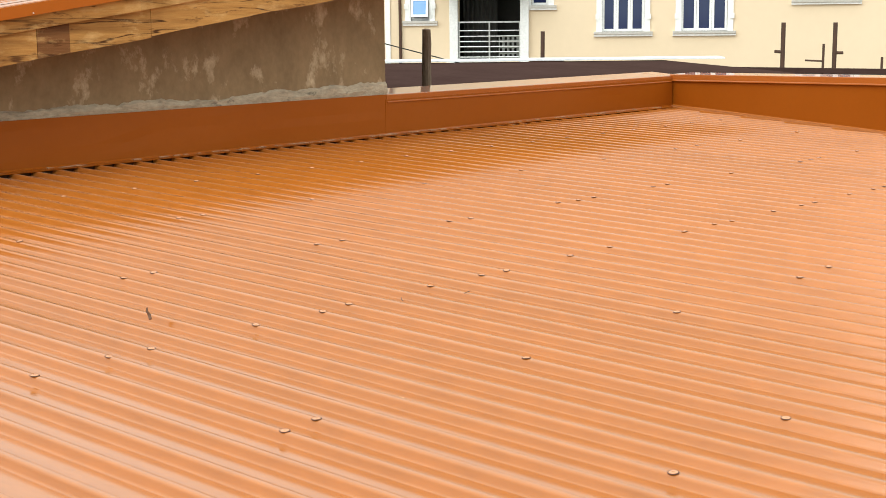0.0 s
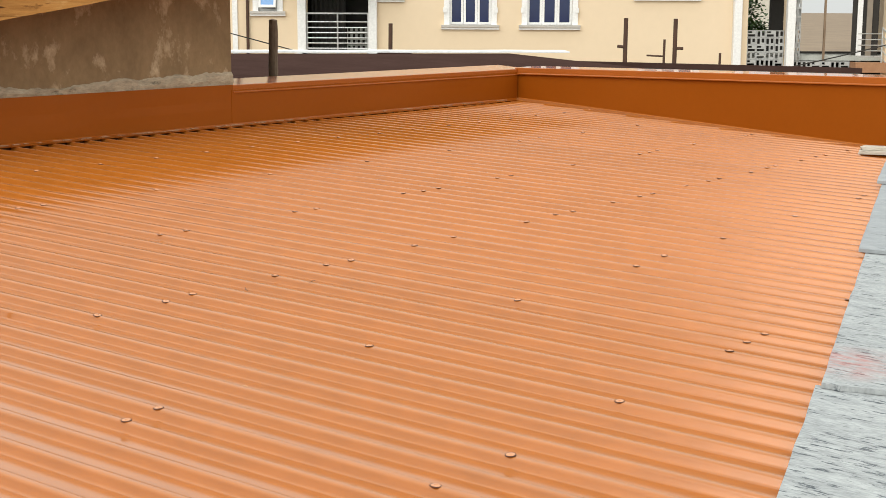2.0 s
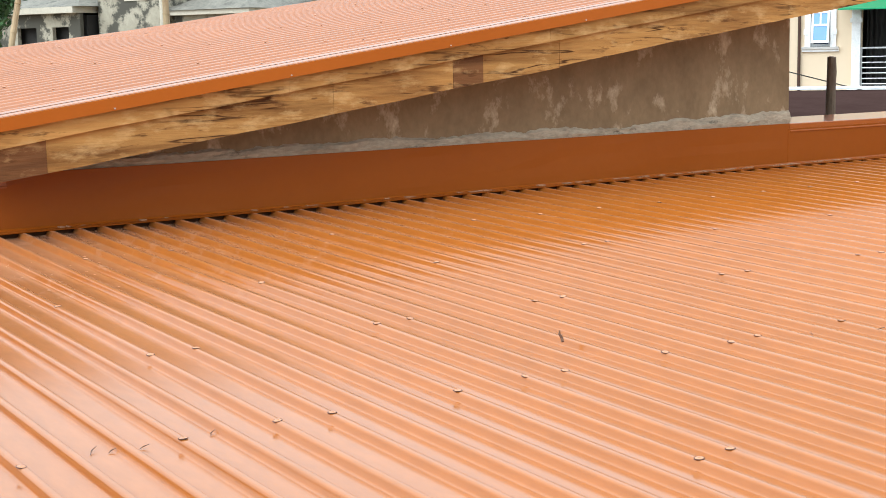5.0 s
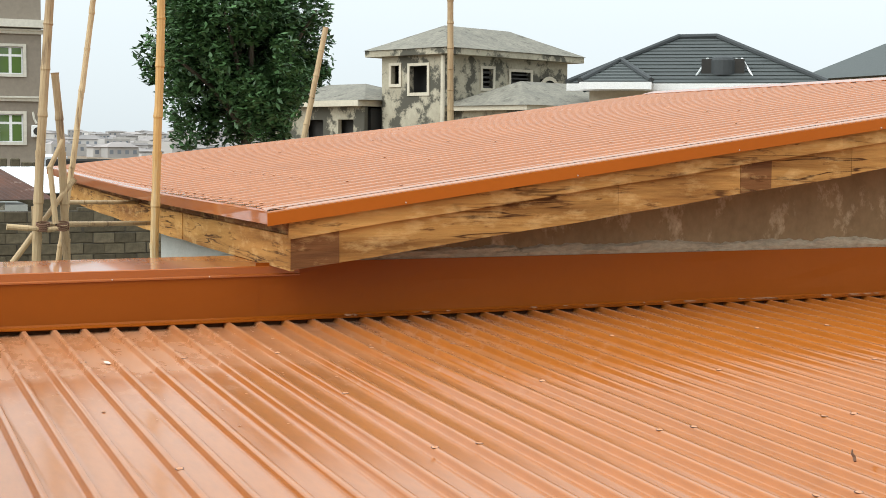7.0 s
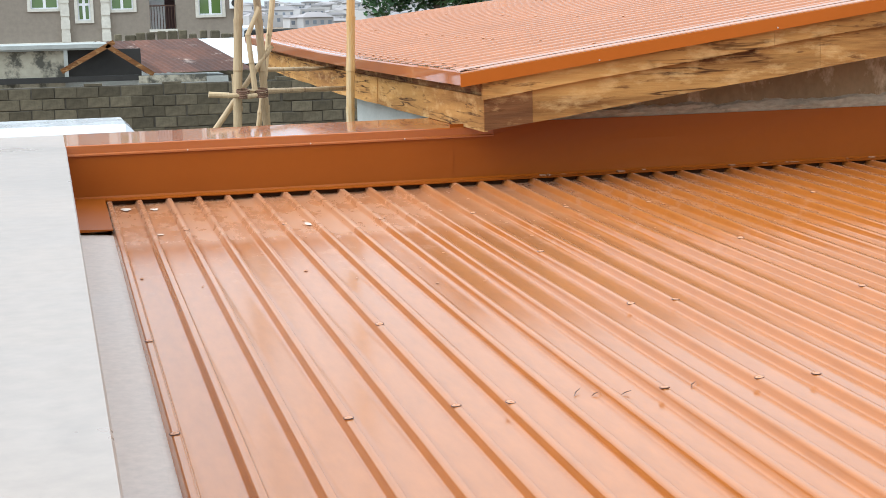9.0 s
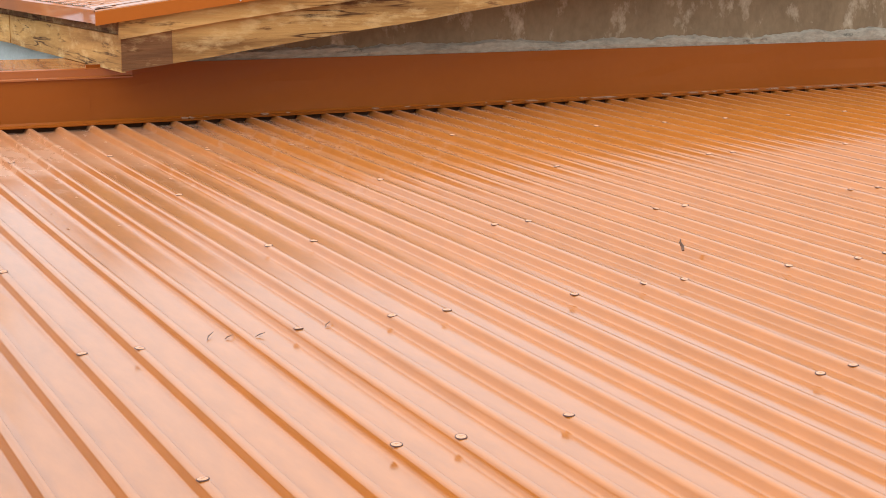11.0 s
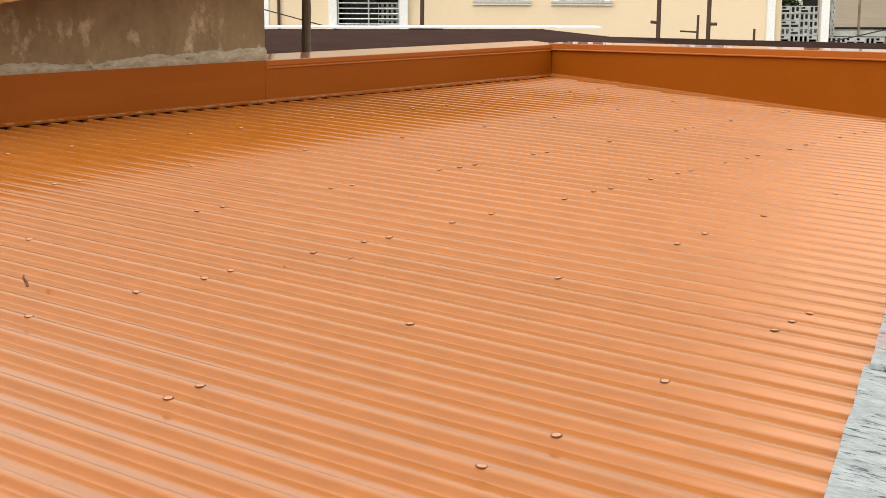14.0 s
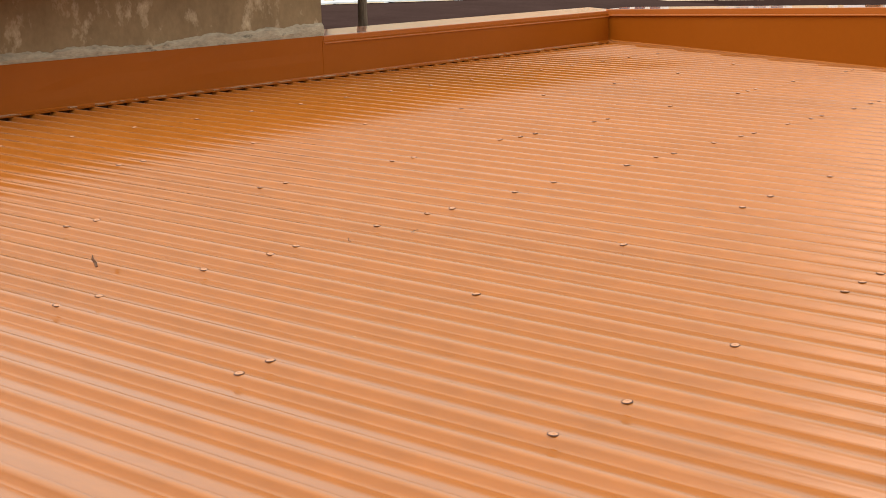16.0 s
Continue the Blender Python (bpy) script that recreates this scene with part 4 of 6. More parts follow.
bm = bmesh.new()
n = 40
vs = []
for i in range(n + 1):
    x = -1 + 14.75 * i / n
    r = lambda k: 0.012 * noise.noise((x * 1.7, k * 3, 5)) + 0.006 * noise.noise((x * 7, k, 3))
    vs.append([bm.verts.new(p) for p in (beyond(x, BO - 0.01 + r(0), GROUND), beyond(x, BO + r(1), -0.4), beyond(x, BO + 0.005 + r(2), 0.03), beyond(x, BO + 0.025 + r(3), 0.125))])
for a, b in zip(vs, vs[1:]):
    for j in range(3):
        bm.faces.new((a[j], b[j], b[j + 1], a[j + 1]))
part("rough_face", bm, M_RAWWALL, wallb)
bm = bmesh.new()
prism(bm, [(BO + 0.04, GROUND), (BO + 0.18, GROUND), (BO + 0.18, 0.12), (BO + 0.17, 0.135), (BO + 0.02, 0.135), (BO + 0.02, 0.12)], lambda a, z: beyond(-1, a, z), lambda a, z: beyond(13.75, a, z))
part("white_cap", bm, M_WHITEWALL, wallb, "whitewashed wall top")
gut = thing("gutter", "dark debris-strewn concrete gutter under the eaves", "gutter", kind="structure")
bm = bmesh.new()
prism(bm, [(-0.3, -0.6), (BO - 0.03, -0.6), (BO - 0.03, -0.45), (-0.3, -0.45)], lambda a, z: beyond(-1, a, z), lambda a, z: beyond(13.75, a, z))
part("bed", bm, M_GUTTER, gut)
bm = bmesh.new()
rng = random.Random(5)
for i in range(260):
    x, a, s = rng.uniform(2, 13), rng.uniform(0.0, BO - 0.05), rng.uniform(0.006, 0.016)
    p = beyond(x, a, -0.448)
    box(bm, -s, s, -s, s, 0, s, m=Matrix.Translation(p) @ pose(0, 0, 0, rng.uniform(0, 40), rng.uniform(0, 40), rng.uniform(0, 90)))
# debris shares the shade-darkened gutter colour
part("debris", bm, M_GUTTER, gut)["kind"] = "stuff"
# inner wall darkened by colour so the gap reads as deep shade
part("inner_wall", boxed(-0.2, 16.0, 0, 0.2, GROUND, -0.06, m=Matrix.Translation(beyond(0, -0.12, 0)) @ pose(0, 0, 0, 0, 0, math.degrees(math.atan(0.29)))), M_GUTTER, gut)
for x in (6.15, 9.46):
    a, b = beyond(x, -0.1, -0.1), beyond(x + 0.02, BO + 0.03, -0.1)
    tagged(part("iron_bar", tubed([a, b], 0.014, 8), M_RUSTBAR), "rusty iron bar bridging the gutter", "bar", "bars over the gutter")

# purlins and a ceiling close the space below the roof
bm = bmesh.new()
quad(bm, (-0.2, -0.2, roof_z(0) - 0.09), (14.5, 4.1, roof_z(4.1) - 0.09), (16.3, WALL_Y, roof_z(WALL_Y) - 0.09), (-0.2, WALL_Y, roof_z(WALL_Y) - 0.09))
tagged(part("ceiling", bm, M_BOARD2), "plain boarding below the roof sheets", "ceiling", kind="structure")

# ---- behind the right-hand coping: the brown roof, the stump, the strip ----
low = thing("brown_roof", "dull brown metal roof of the next building with a whitish far edge", "roof")
bm = bmesh.new()
FAR = lambda x: (21.5 - (x - 11) * 0.62, 0.86 - (x - 11) * 0.0095)
for k in range(21):
    x = 10.95 + k * 0.55
    y, z = FAR(x + 0.55)
    y2, z2 = FAR(x)
    quad(bm, (x, WALL_Y + 0.43, 0.50), (x + 0.55, WALL_Y + 0.43, 0.50), (x + 0.55, y, z), (x, y2, z2))
part("sheet", bm, M_BROWNROOF, low)
bm = bmesh.new()
for i in range(24):
    x0, x1 = 10.95 + i * 0.52, 10.95 + i * 0.52 + 0.53
    f = lambda x: 21.5 - (x - 11) * 0.62
    zz = lambda x: 0.875 - (x - 11) * 0.0095 + 0.012 * noise.noise((x * 2, 0, 3))
    prism(bm, [(-0.14, 0.0), (0.12, 0.0), (0.12, 0.03), (0.0, 0.05), (-0.14, 0.025)], lambda a, z: Vector((x0, f(x0) + a, zz(x0) + z)), lambda a, z: Vector((x1, f(x1) + a, zz(x1) + z)))
part("edge_flashing", bm, M_TIN, low, "wrinkled whitish edge flashing")
part("wall", boxed(10.95, 16.5, WALL_Y + 0.6, 14.5, GROUND, 0.45), M_CONC, low)

rng = random.Random(2)
bm = bmesh.new()
rad = [0.062, 0.06, 0.058, 0.056, 0.057, 0.055, 0.058, 0.05]
tube(bm, [(12.84 + 0.006 * math.sin(i * 1.3), 11.5, 0.2 + 1.235 * i / 7) for i in range(8)], rad, 12)
for v in bm.verts:
    v.co += Vector((0.006 * noise.noise(v.co * 9), 0.006 * noise.noise(v.co * 9 + Vector((4, 0, 0))), 0.02 * noise.noise((v.co.x * 25, v.co.y * 25, 0)) if v.co.z > 1.4 else 0))
tagged(part("wooden_post", bm, M_STUMP), "short weathered wooden post standing behind the coping", "post")

# ---- the cream building across the way ----
CA = 55.0
CM = Matrix.Translation((34 * math.sin(radians(CA)), 34 * math.cos(radians(CA)), 0)) @ pose(0, 0, 0, 0, 0, -CA)
cream = thing("cream_building", "cream-painted house with white window surrounds and railed balconies", "building", m=CM)
WINS = [(-4.44, -4.0, 1.47, 2.62), (-1.62, -1.22, 1.80, 2.5), (0.02, 0.99, 1.18, 2.45), (1.83, 2.88, 1.18, 2.45), (4.5, 5.68, 1.86, 3.0)]
HOLES = [*WINS, (-3.31, -1.87, 0.52, 2.75), (6.98, 7.86, -0.1, 2.7), (8.06, 10.2, 0.0, 2.7)]
bm = bmesh.new()
pierced(bm, -9.0, 12.7, GROUND, 7.2, HOLES, 0.0, 0.23)
part("wall", bm, M_CREAM, cream)
# inner wall coloured near black in place of room shade
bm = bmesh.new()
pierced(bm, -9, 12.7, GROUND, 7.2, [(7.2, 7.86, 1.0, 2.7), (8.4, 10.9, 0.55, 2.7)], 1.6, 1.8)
part("inner_wall", bm, M_DARK, cream, "near-black wall standing for unlit rooms behind the openings")
part("side_wall", boxed(12.47, 12.7, 0.23, 9, GROUND, 7.2), M_CREAM, cream)
part("side_wall", boxed(-9, -8.77, 0.23, 9, GROUND, 7.2), M_CREAM, cream)
part("floor_slab", boxed(-8.77, 12.47, 0.23, 1.6, 0.38, 0.5), M_CONC, cream)
bm = bmesh.new()
prism(bm, [(-0.6, 7.2), (10, 7.2), (4.5, 9.6)], lambda y, z: Vector((-9.6, y, z)), lambda y, z: Vector((13.3, y, z)))
part("roof", bm, M_BROWNROOF, cream)
part("corner_trim", boxed(12.5, 12.76, -0.05, 0.2, GROUND, 7.1), M_TRIM, cream)
for k in range(9):
    part("quoin", boxed(12.42, 12.78, -0.07, 0.1, -0.6 + k * 0.5, -0.35 + k * 0.5), M_TRIM, cream)


def window(u0, u1, z0, z1, panes, pane_mat, parent, tilt=None):
    """A white moulded surround with a sill, sashes and glazing."""
    w = part("window", boxed(u0 - 0.13, u0, -0.05, 0.06, z0 - 0.02, z1 + 0.12), M_TRIM, parent, "white moulded window surround")
    part("jamb", boxed(u1, u1 + 0.13, -0.05, 0.06, z0 - 0.02, z1 + 0.12), M_TRIM, w)
    part("head", boxed(u0 - 0.002, u1 + 0.002, -0.05, 0.06, z1, z1 + 0.12), M_TRIM, w)
    bm = bmesh.new()
    prism(bm, [(-0.13, 0.0), (0.08, 0.0), (0.08, -0.11), (-0.06, -0.11), (-0.06, -0.07), (-0.10, -0.055)], lambda y, z: Vector((u0 - 0.19, y, z0 + z)), lambda y, z: Vector((u1 + 0.19, y, z0 + z)))
    part("sill", bm, M_TRIM, w)
    for s in (u0 - 0.15, u1 + 0.06):
        part("side_key", boxed(s, s + 0.09, -0.075, -0.052, z0 + 0.28, z0 + 0.40), M_TRIM, w)
    step = (u1 - u0) / panes
    for i in range(panes):
        a, b = u0 + i * step, u0 + (i + 1) * step
        bm = bmesh.new()
        pierced(bm, a + 0.003, b - 0.003, z0 + 0.003, z1, [(a + 0.055, b - 0.055, z0 + 0.06, z1 - 0.05)], 0.06, 0.11)
        part("sash", bm, M_TRIM, w)
        part("pane", boxed(a + 0.05, b - 0.05, 0.08, 0.088, z0 + 0.055, z1 - 0.045), pane_mat, w)
    return w


for k, (a, b, c, d) in enumerate(WINS):
    if k == 0:
        w = window(a, b, c, d, 1, M_PANE, cream)
        m = Matrix.Translation((0, 0.03, 2.28)) @ pose(0, 0, 0, -14, 0, 0)
        bm = bmesh.new()
        pierced(bm, a + 0.02, b - 0.02, -0.75, 0.0, [(a + 0.07, b - 0.07, -0.69, -0.36), (a + 0.07, a + 0.20, -0.31, -0.06), (a + 0.24, b - 0.07, -0.31, -0.06)], -0.03, 0.0)
        bmesh.ops.transform(bm, matrix=m, verts=bm.verts[:])
        part("open_sash", bm, M_TRIM, w, "top-hung sash pushed open")
        # tilted pane coloured blue for the sky it mirrors
        part("pane", boxed(a + 0.06, b - 0.06, -0.018, -0.012, -0.7, -0.05, m=m), M_PANE_SKY, w)
    else:
        window(a, b, c, d, 3 if b - a > 0.7 else 1, M_PANE, cream)
for a in (-3.52, -1.87):
    bm = bmesh.new()
    box(bm, a, a + 0.2, -0.16, -0.003, 0.45, 3.0, bevel=0.012)
    box(bm, a - 0.03, a + 0.23, -0.19, -0.003, 2.0, 2.1)
    part("pillar", bm, M_TRIM, cream, "white fluted pilaster")
part("balcony_floor", boxed(-3.6, -1.6, -0.25, -0.003, 0.40, 0.50), M_TRIM, cream)
rail = part("railing", boxed(-3.32, -1.86, -0.10, -0.07, 1.41, 1.445), M_STEEL, cream, "tubular steel balcony railing")
for z in (0.62, 0.74, 0.86, 0.98, 1.10, 1.23):
    part("bar", tubed([(-3.31, -0.085, z), (-1.87, -0.085, z)], 0.014, 8), M_STEEL, rail)
for u in (-3.3, -2.59, -1.88):
    part("upright", tubed([(u, -0.085, 0.5), (u, -0.085, 1.42)], 0.019, 8), M_STEEL, rail)
# dim balcony: curtain folds and a patterned grille within
bm = bmesh.new()
folds = [[bm.verts.new((-3.3 + i * 0.02, 1.05 + 0.035 * math.sin(i * 1.1) + 0.01 * math.sin(i * 0.4), z)) for z in (0.55, 2.7)] for i in range(42)]
for p, q in zip(folds, folds[1:]):
    bm.faces.new((p[0], q[0], q[1], p[1]))
part("curtain", bm, M_DARKCLOTH, cream, "dark gathered curtain")
bm = bmesh.new()
for i in range(5):
    for j in range(4):
        a, c = -2.45 + i * 0.115, 0.55 + j * 0.14
        pierced(bm, a, a + 0.11, c, c + 0.13, [(a + 0.025, a + 0.085, c + 0.025, c + 0.105)], 1.0, 1.06)
part("grille", bm, M_CONC, cream, "pierced block screen")
bm = bmesh.new()
prism(bm, [(-0.9, 2.30), (0.0, 2.62), (0.0, 2.60), (-0.9, 2.27)], lambda y, z: Vector((-3.75, y, z)), lambda y, z: Vector((-1.5, y, z)))
part("canopy", bm, M_GREENCANOPY, cream, "green sloping canopy")
# right-hand stair balconies
for a in (6.62, 7.86):
    part("pillar", boxed(a, a + 0.19, -0.2, -0.003, -0.4, 3.2, bevel=0.012), M_TRIM, cream)
rng = random.Random(13)


def openwork(u0, nu, nz, z0, w, h, label=""):
    """A screen of moulded blocks: each a frame with its own slots and a crossing bar."""
    bm = bmesh.new()
    for i in range(nu):
        for j in range(nz):
            a, c = u0 + i * (w + 0.004), z0 + j * (h + 0.004)
            holes = [(a + 0.02, a + w - 0.02, c + 0.02, c + h * 0.45), (a + 0.02, a + w * rng.uniform(0.35, 0.6), c + h * 0.6, c + h - 0.02)]
            if rng.random() < 0.5:
                holes = [(a + 0.02, a + w * 0.42, c + 0.02, c + h - 0.02), (a + w * 0.58, a + w - 0.02, c + h * rng.uniform(0.1, 0.4), c + h - 0.02)]
            y = 0.05 + rng.uniform(-0.01, 0.01)
            pierced(bm, a, a + w, c, c + h, holes, y, y + 0.06)
    ob = part("block_screen", bm, M_SCREEN, cream, label)
    ob["kind"] = "stuff"


openwork(6.99, 4, 7, -0.1, 0.212, 0.165, "pierced ornamental block screen")
openwork(8.07, 6, 2, 0.0, 0.22, 0.18)
openwork(8.07, 2, 9, 0.38, 0.08, 0.2)
part("door_leaf", boxed(9.6, 9.72, 0.24, 0.27, 0.37, 2.5), M_TRIM, cream)
part("curtain", boxed(9.82, 9.95, 0.25, 0.28, 0.37, 2.5), M_GREY, cream)
part("mullion", boxed(8.78, 8.83, 0.1, 0.14, 0.37, 2.7), M_STUMP, cream)
part("landing", boxed(9.4, 10.45, -0.5, -0.003, 0.13, 0.36), M_MORTAR, cream, "brown landing slab")
# dark sheet added for the shade inside the doorway
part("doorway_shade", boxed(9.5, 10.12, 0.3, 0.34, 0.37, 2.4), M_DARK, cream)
rail = part("stair_railing", tubed([(10.0, -0.45, 1.15), (11.35, -0.45, -0.25)], 0.02, 8), M_STEEL, cream, "sloping steel stair railing")
for k in range(1, 6):
    part("bar", tubed([(10.0, -0.45, 1.15 - 0.17 * k), (11.35 - 0.18 * k, -0.45, -0.25)], 0.012, 6), M_STEEL, rail)
part("upright", tubed([(10.0, -0.45, 0.3), (10.0, -0.45, 1.17)], 0.018, 8), M_STEEL, rail)
for k in range(5):
    part("bar", tubed([(9.45, -0.42, 0.5 + 0.13 * k), (10.0, -0.42, 0.5 + 0.13 * k)], 0.012, 6), M_STEEL, rail)
part("downpipe", tubed([(-4.69, -0.06, 0.2), (-4.69, -0.06, 6.8)], 0.035, 10), M_RUSTBAR, cream, "dark downpipe")
part("corner_strip", boxed(-5.05, -4.93, -0.04, -0.003, 0.2, 6.8), M_TRIM, cream)

# rusted posts and the dark fence roof in front of the cream building
def facade_place(u, z, d):
    """The place seen at (u, z) on the cream front, d metres nearer."""
    eye = Vector((0, 0, 1.6))
    p = CM @ Vector((u, 0, z))
    return eye + (p - eye) * ((34 - d) / 34)


def iron_post(u, z0, z1, r, arm=None, d=6.0, arm_at=0.35):
    a, b = facade_place(u, z0, d), facade_place(u + 0.01, z1, d)
    a.z = min(a.z, 0.2)
    t = thing("iron_post", "rusted upright pipe stub with a short cross arm", "post", "rusted pipe stubs")
    part("pipe", tubed([a, b], r, 10), M_RUSTBAR, t)
    if arm:
        zz = z0 + (z1 - z0) * arm_at
        part("arm", tubed([facade_place(u + arm[0], zz + 0.02, d), facade_place(u, zz, d), facade_place(u + arm[1], zz, d)], r * 0.7, 8), M_RUSTBAR, t)


iron_post(4.14, 0.3, 1.35, 0.042, (-0.18, 0.0), arm_at=0.36)
iron_post(5.30, 0.3, 1.34, 0.042, (-0.03, 0.2), arm_at=0.34)
iron_post(5.05, 0.3, 0.86, 0.024, (-0.4, 0.0), arm_at=0.3)
iron_post(6.36, 0.25, 0.55, 0.024, None)
iron_post(-1.36, 0.43, 1.2, 0.04, (-0.3, 0.5), arm_at=0.1)
lane = thing("fence_capping", "dark brown metal capping on the wall before the cream house", "fence")
a, b = facade_place(2.4, 0.36, 6), facade_place(9.6, 0.22, 6)
bm = bmesh.new()
prism(bm, [(-0.12, -0.10), (0.12, -0.10), (0.12, 0.0), (-0.12, 0.0)], lambda y, z: a + Vector((0.5 * y, y, z)), lambda y, z: b + Vector((0.5 * y, y, z)))
part("capping", bm, M_BROWNROOF, lane)
bm = bmesh.new()
prism(bm, [(-0.08, -3.6), (0.08, -3.6), (0.08, -0.105), (-0.08, -0.105)], lambda y, z: a + Vector((0.5 * y, y, z)), lambda y, z: b + Vector((0.5 * y, y, z)))
part("fence_wall", bm, M_CONC, lane)

# ---- foliage ----


def leaf_cloud(bm, clumps, per, size, rng):
    """Small folded leaves in clumps round the given (centre, radius) pairs."""
    for c, r in clumps:
        c = Vector(c)
        for _ in range(per):
            d = Vector((rng.gauss(0, 1), rng.gauss(0, 1), rng.gauss(0, 1))).normalized() * r * (0.45 + 0.55 * rng.random())
            p = c + d
            a = Vector((rng.uniform(-1, 1), rng.uniform(-1, 1), rng.uniform(-0.7, 0.3))).normalized()
            b = a.cross(Vector((rng.uniform(-1, 1), rng.uniform(-1, 1), 1))).normalized()
            s = size * rng.uniform(0.6, 1.3)
            bm.faces.new([bm.verts.new(q) for q in (p - a * s, p + b * s * 0.42, p + a * s, p - b * s * 0.42)])


def tree(name, label, base, trunk_top, crown, spread, clump_r, n, per, leaf, material, seed):
    rng = random.Random(seed)
    t = thing(name, label, "tree")
    bx, by, bz = base
    bm = bmesh.new()
    h = trunk_top - bz
    tube(bm, [(bx + 0.15 * math.sin(i), by + 0.1 * math.cos(i * 1.4), bz + h * i / 5) for i in range(6)], [spread * 0.09 * (1 - 0.11 * i) for i in range(6)], 10)
    part("trunk", bm, M_BARK, t)
    bm = bmesh.new()
    clumps = []
    cx, cy, cz = crown
    for _ in range(n):
        d = Vector((rng.gauss(0, 1), rng.gauss(0, 1), rng.gauss(0, 1))).normalized()
        q = Vector((cx, cy, cz)) + Vector((d.x * spread, d.y * spread, d.z * spread * 1.15)) * (0.35 + 0.65 * rng.random() ** 0.6) * (0.78 + 0.3 * noise.noise(d * 1.7 + Vector((seed, 0, 0))))
        clumps.append((q, clump_r * rng.uniform(0.55, 1.25)))
    for k, (q, r) in enumerate(clumps):
        if k % 6 == 0:
            s = Vector((bx, by, trunk_top - 0.3))
            tube(bm, [s, s.lerp(q, 0.5) + Vector((0, 0, 0.3)), q], [spread * 0.035, spread * 0.022, spread * 0.008], 6)
    part("branches", bm, M_BARK, t)
    bm = bmesh.new()
    leaf_cloud(bm, clumps, per, leaf, rng)
    part("crown", bm, material, t)


tree("broadleaf_tree", "dense dark green broadleaf tree standing beyond the roofs", (11.6, 43.6, GROUND), 2.2, (11.25, 43.6, 4.75), 3.4, 0.62, 260, 170, 0.125, M_LEAF, 5)
tree("shrub", "bright green leafy shrub growing beyond the boundary wall", (20.1, 4.35, GROUND), 0.2, (20.1, 4.35, 0.72), 0.8, 0.24, 70, 70, 0.055, M_LEAF2, 9)
tree("shrub", "leafy green bush in the shade behind the boundary wall", (17.4, 4.07, GROUND), -0.6, (17.4, 4.07, -0.00), 0.75, 0.35, 70, 60, 0.055, M_LEAF2, 14)

p = CM @ Vector((9.0, 12.0, 0.7))
tree("shrub", "leafy green bush beyond the open stair", (p.x, p.y, GROUND), 0.0, (p.x, p.y, 0.75), 1.3, 0.35, 70, 60, 0.09, M_LEAF2, 23)

# ---- bamboo scaffold poles by the upper eaves ----


def bamboo(label, pts, r):
    """A bent bamboo culm with swollen nodes."""
    t = thing("bamboo_pole", label, "pole", "bamboo scaffold poles")
    pts = [Vector(p) for p in pts]
    length = sum((b - a).length for a, b in zip(pts, pts[1:]))
    n = max(3, int(length / 0.37))

    def at(s):
        d = s * length
        for a, b in zip(pts, pts[1:]):
            if d <= (b - a).length + 1e-6:
                return a.lerp(b, d / (b - a).length)
            d -= (b - a).length
        return pts[-1]
    path, rad = [], []
    for i in range(n):
        for s, k in ((0.0, 1.0), (0.06, 0.95), (0.5, 0.93), (0.93, 0.96), (0.97, 1.09)):
            path.append(at(min(1, (i + s + 0.22 * noise.noise((i * 1.7, r * 50, 3)) * (0 < i < n - 1)) / n)) + Vector((0.006 * noise.noise((i, r * 99, 0)), 0, 0)))
            rad.append(0.87 * r * k * (1.05 - 0.2 * i / n))
    part("culm", tubed(path, rad, 10), M_BAMBOO2 if "golden" in label else M_BAMBOO, t)
    return t


bamboo("tall golden bamboo pole standing close to the eaves", [(2.20, 12.28, GROUND), (2.20, 12.28, 0.7), (2.27, 12.27, 2.67), (2.30, 12.27, 4.6)], 0.047)
bamboo("tall pale bamboo pole, slightly bent", [(1.30, 13.2, GROUND), (1.34, 13.2, 0.63), (1.38, 13.2, 1.5), (1.47, 13.2, 2.74), (1.62, 13.2, 4.6)], 0.052)
bamboo("stout weathered bamboo stub with a forked top", [(1.60, 13.3, GROUND), (1.62, 13.3, 0.6), (1.58, 13.3, 1.75), (1.53, 13.3, 2.3)], 0.048)
bamboo("thin bamboo pole leaning outwards", [(1.1, 14.0, GROUND), (1.78, 14.0, 1.45), (1.96, 14.0, 2.8), (2.2, 14.0, 4.4)], 0.036)
bamboo("short bamboo brace lashed to the poles", [(1.50, 13.12, 0.95), (1.46, 13.14, 1.45), (1.58, 13.16, 1.7)], 0.03)
bamboo("bamboo ledger tied across the poles", [(1.08, 13.1, 0.93), (1.45, 13.1, 0.90), (1.62, 13.15, 0.92)], 0.03)
bamboo("long bamboo rail running behind the eaves", [(1.45, 13.35, 0.93), (3.3, 15.0, 0.84)], 0.03)
bamboo("bamboo brace propped aslant", [(1.14, 13.25, 0.60), (1.40, 13.25, 0.95), (1.70, 13.3, 1.35)], 0.032)
bamboo("bamboo brace crossing behind", [(1.40, 13.5, GROUND), (1.36, 13.5, 1.1)], 0.028)
bamboo("bamboo rail under the eaves boards", [(1.7, 14.6, 1.08), (3.0, 15.6, 1.03)], 0.026)
bamboo("bamboo pole leaning beyond the upper roof", [(6.2, 22.2, GROUND), (6.62, 22.2, 1.72), (7.0, 22.2, 3.55)], 0.062)
bamboo("straight bamboo pole beyond the upper roof", [(9.35, 22.6, GROUND), (9.35, 22.6, 2.1), (9.32, 22.6, 5.6)], 0.07)
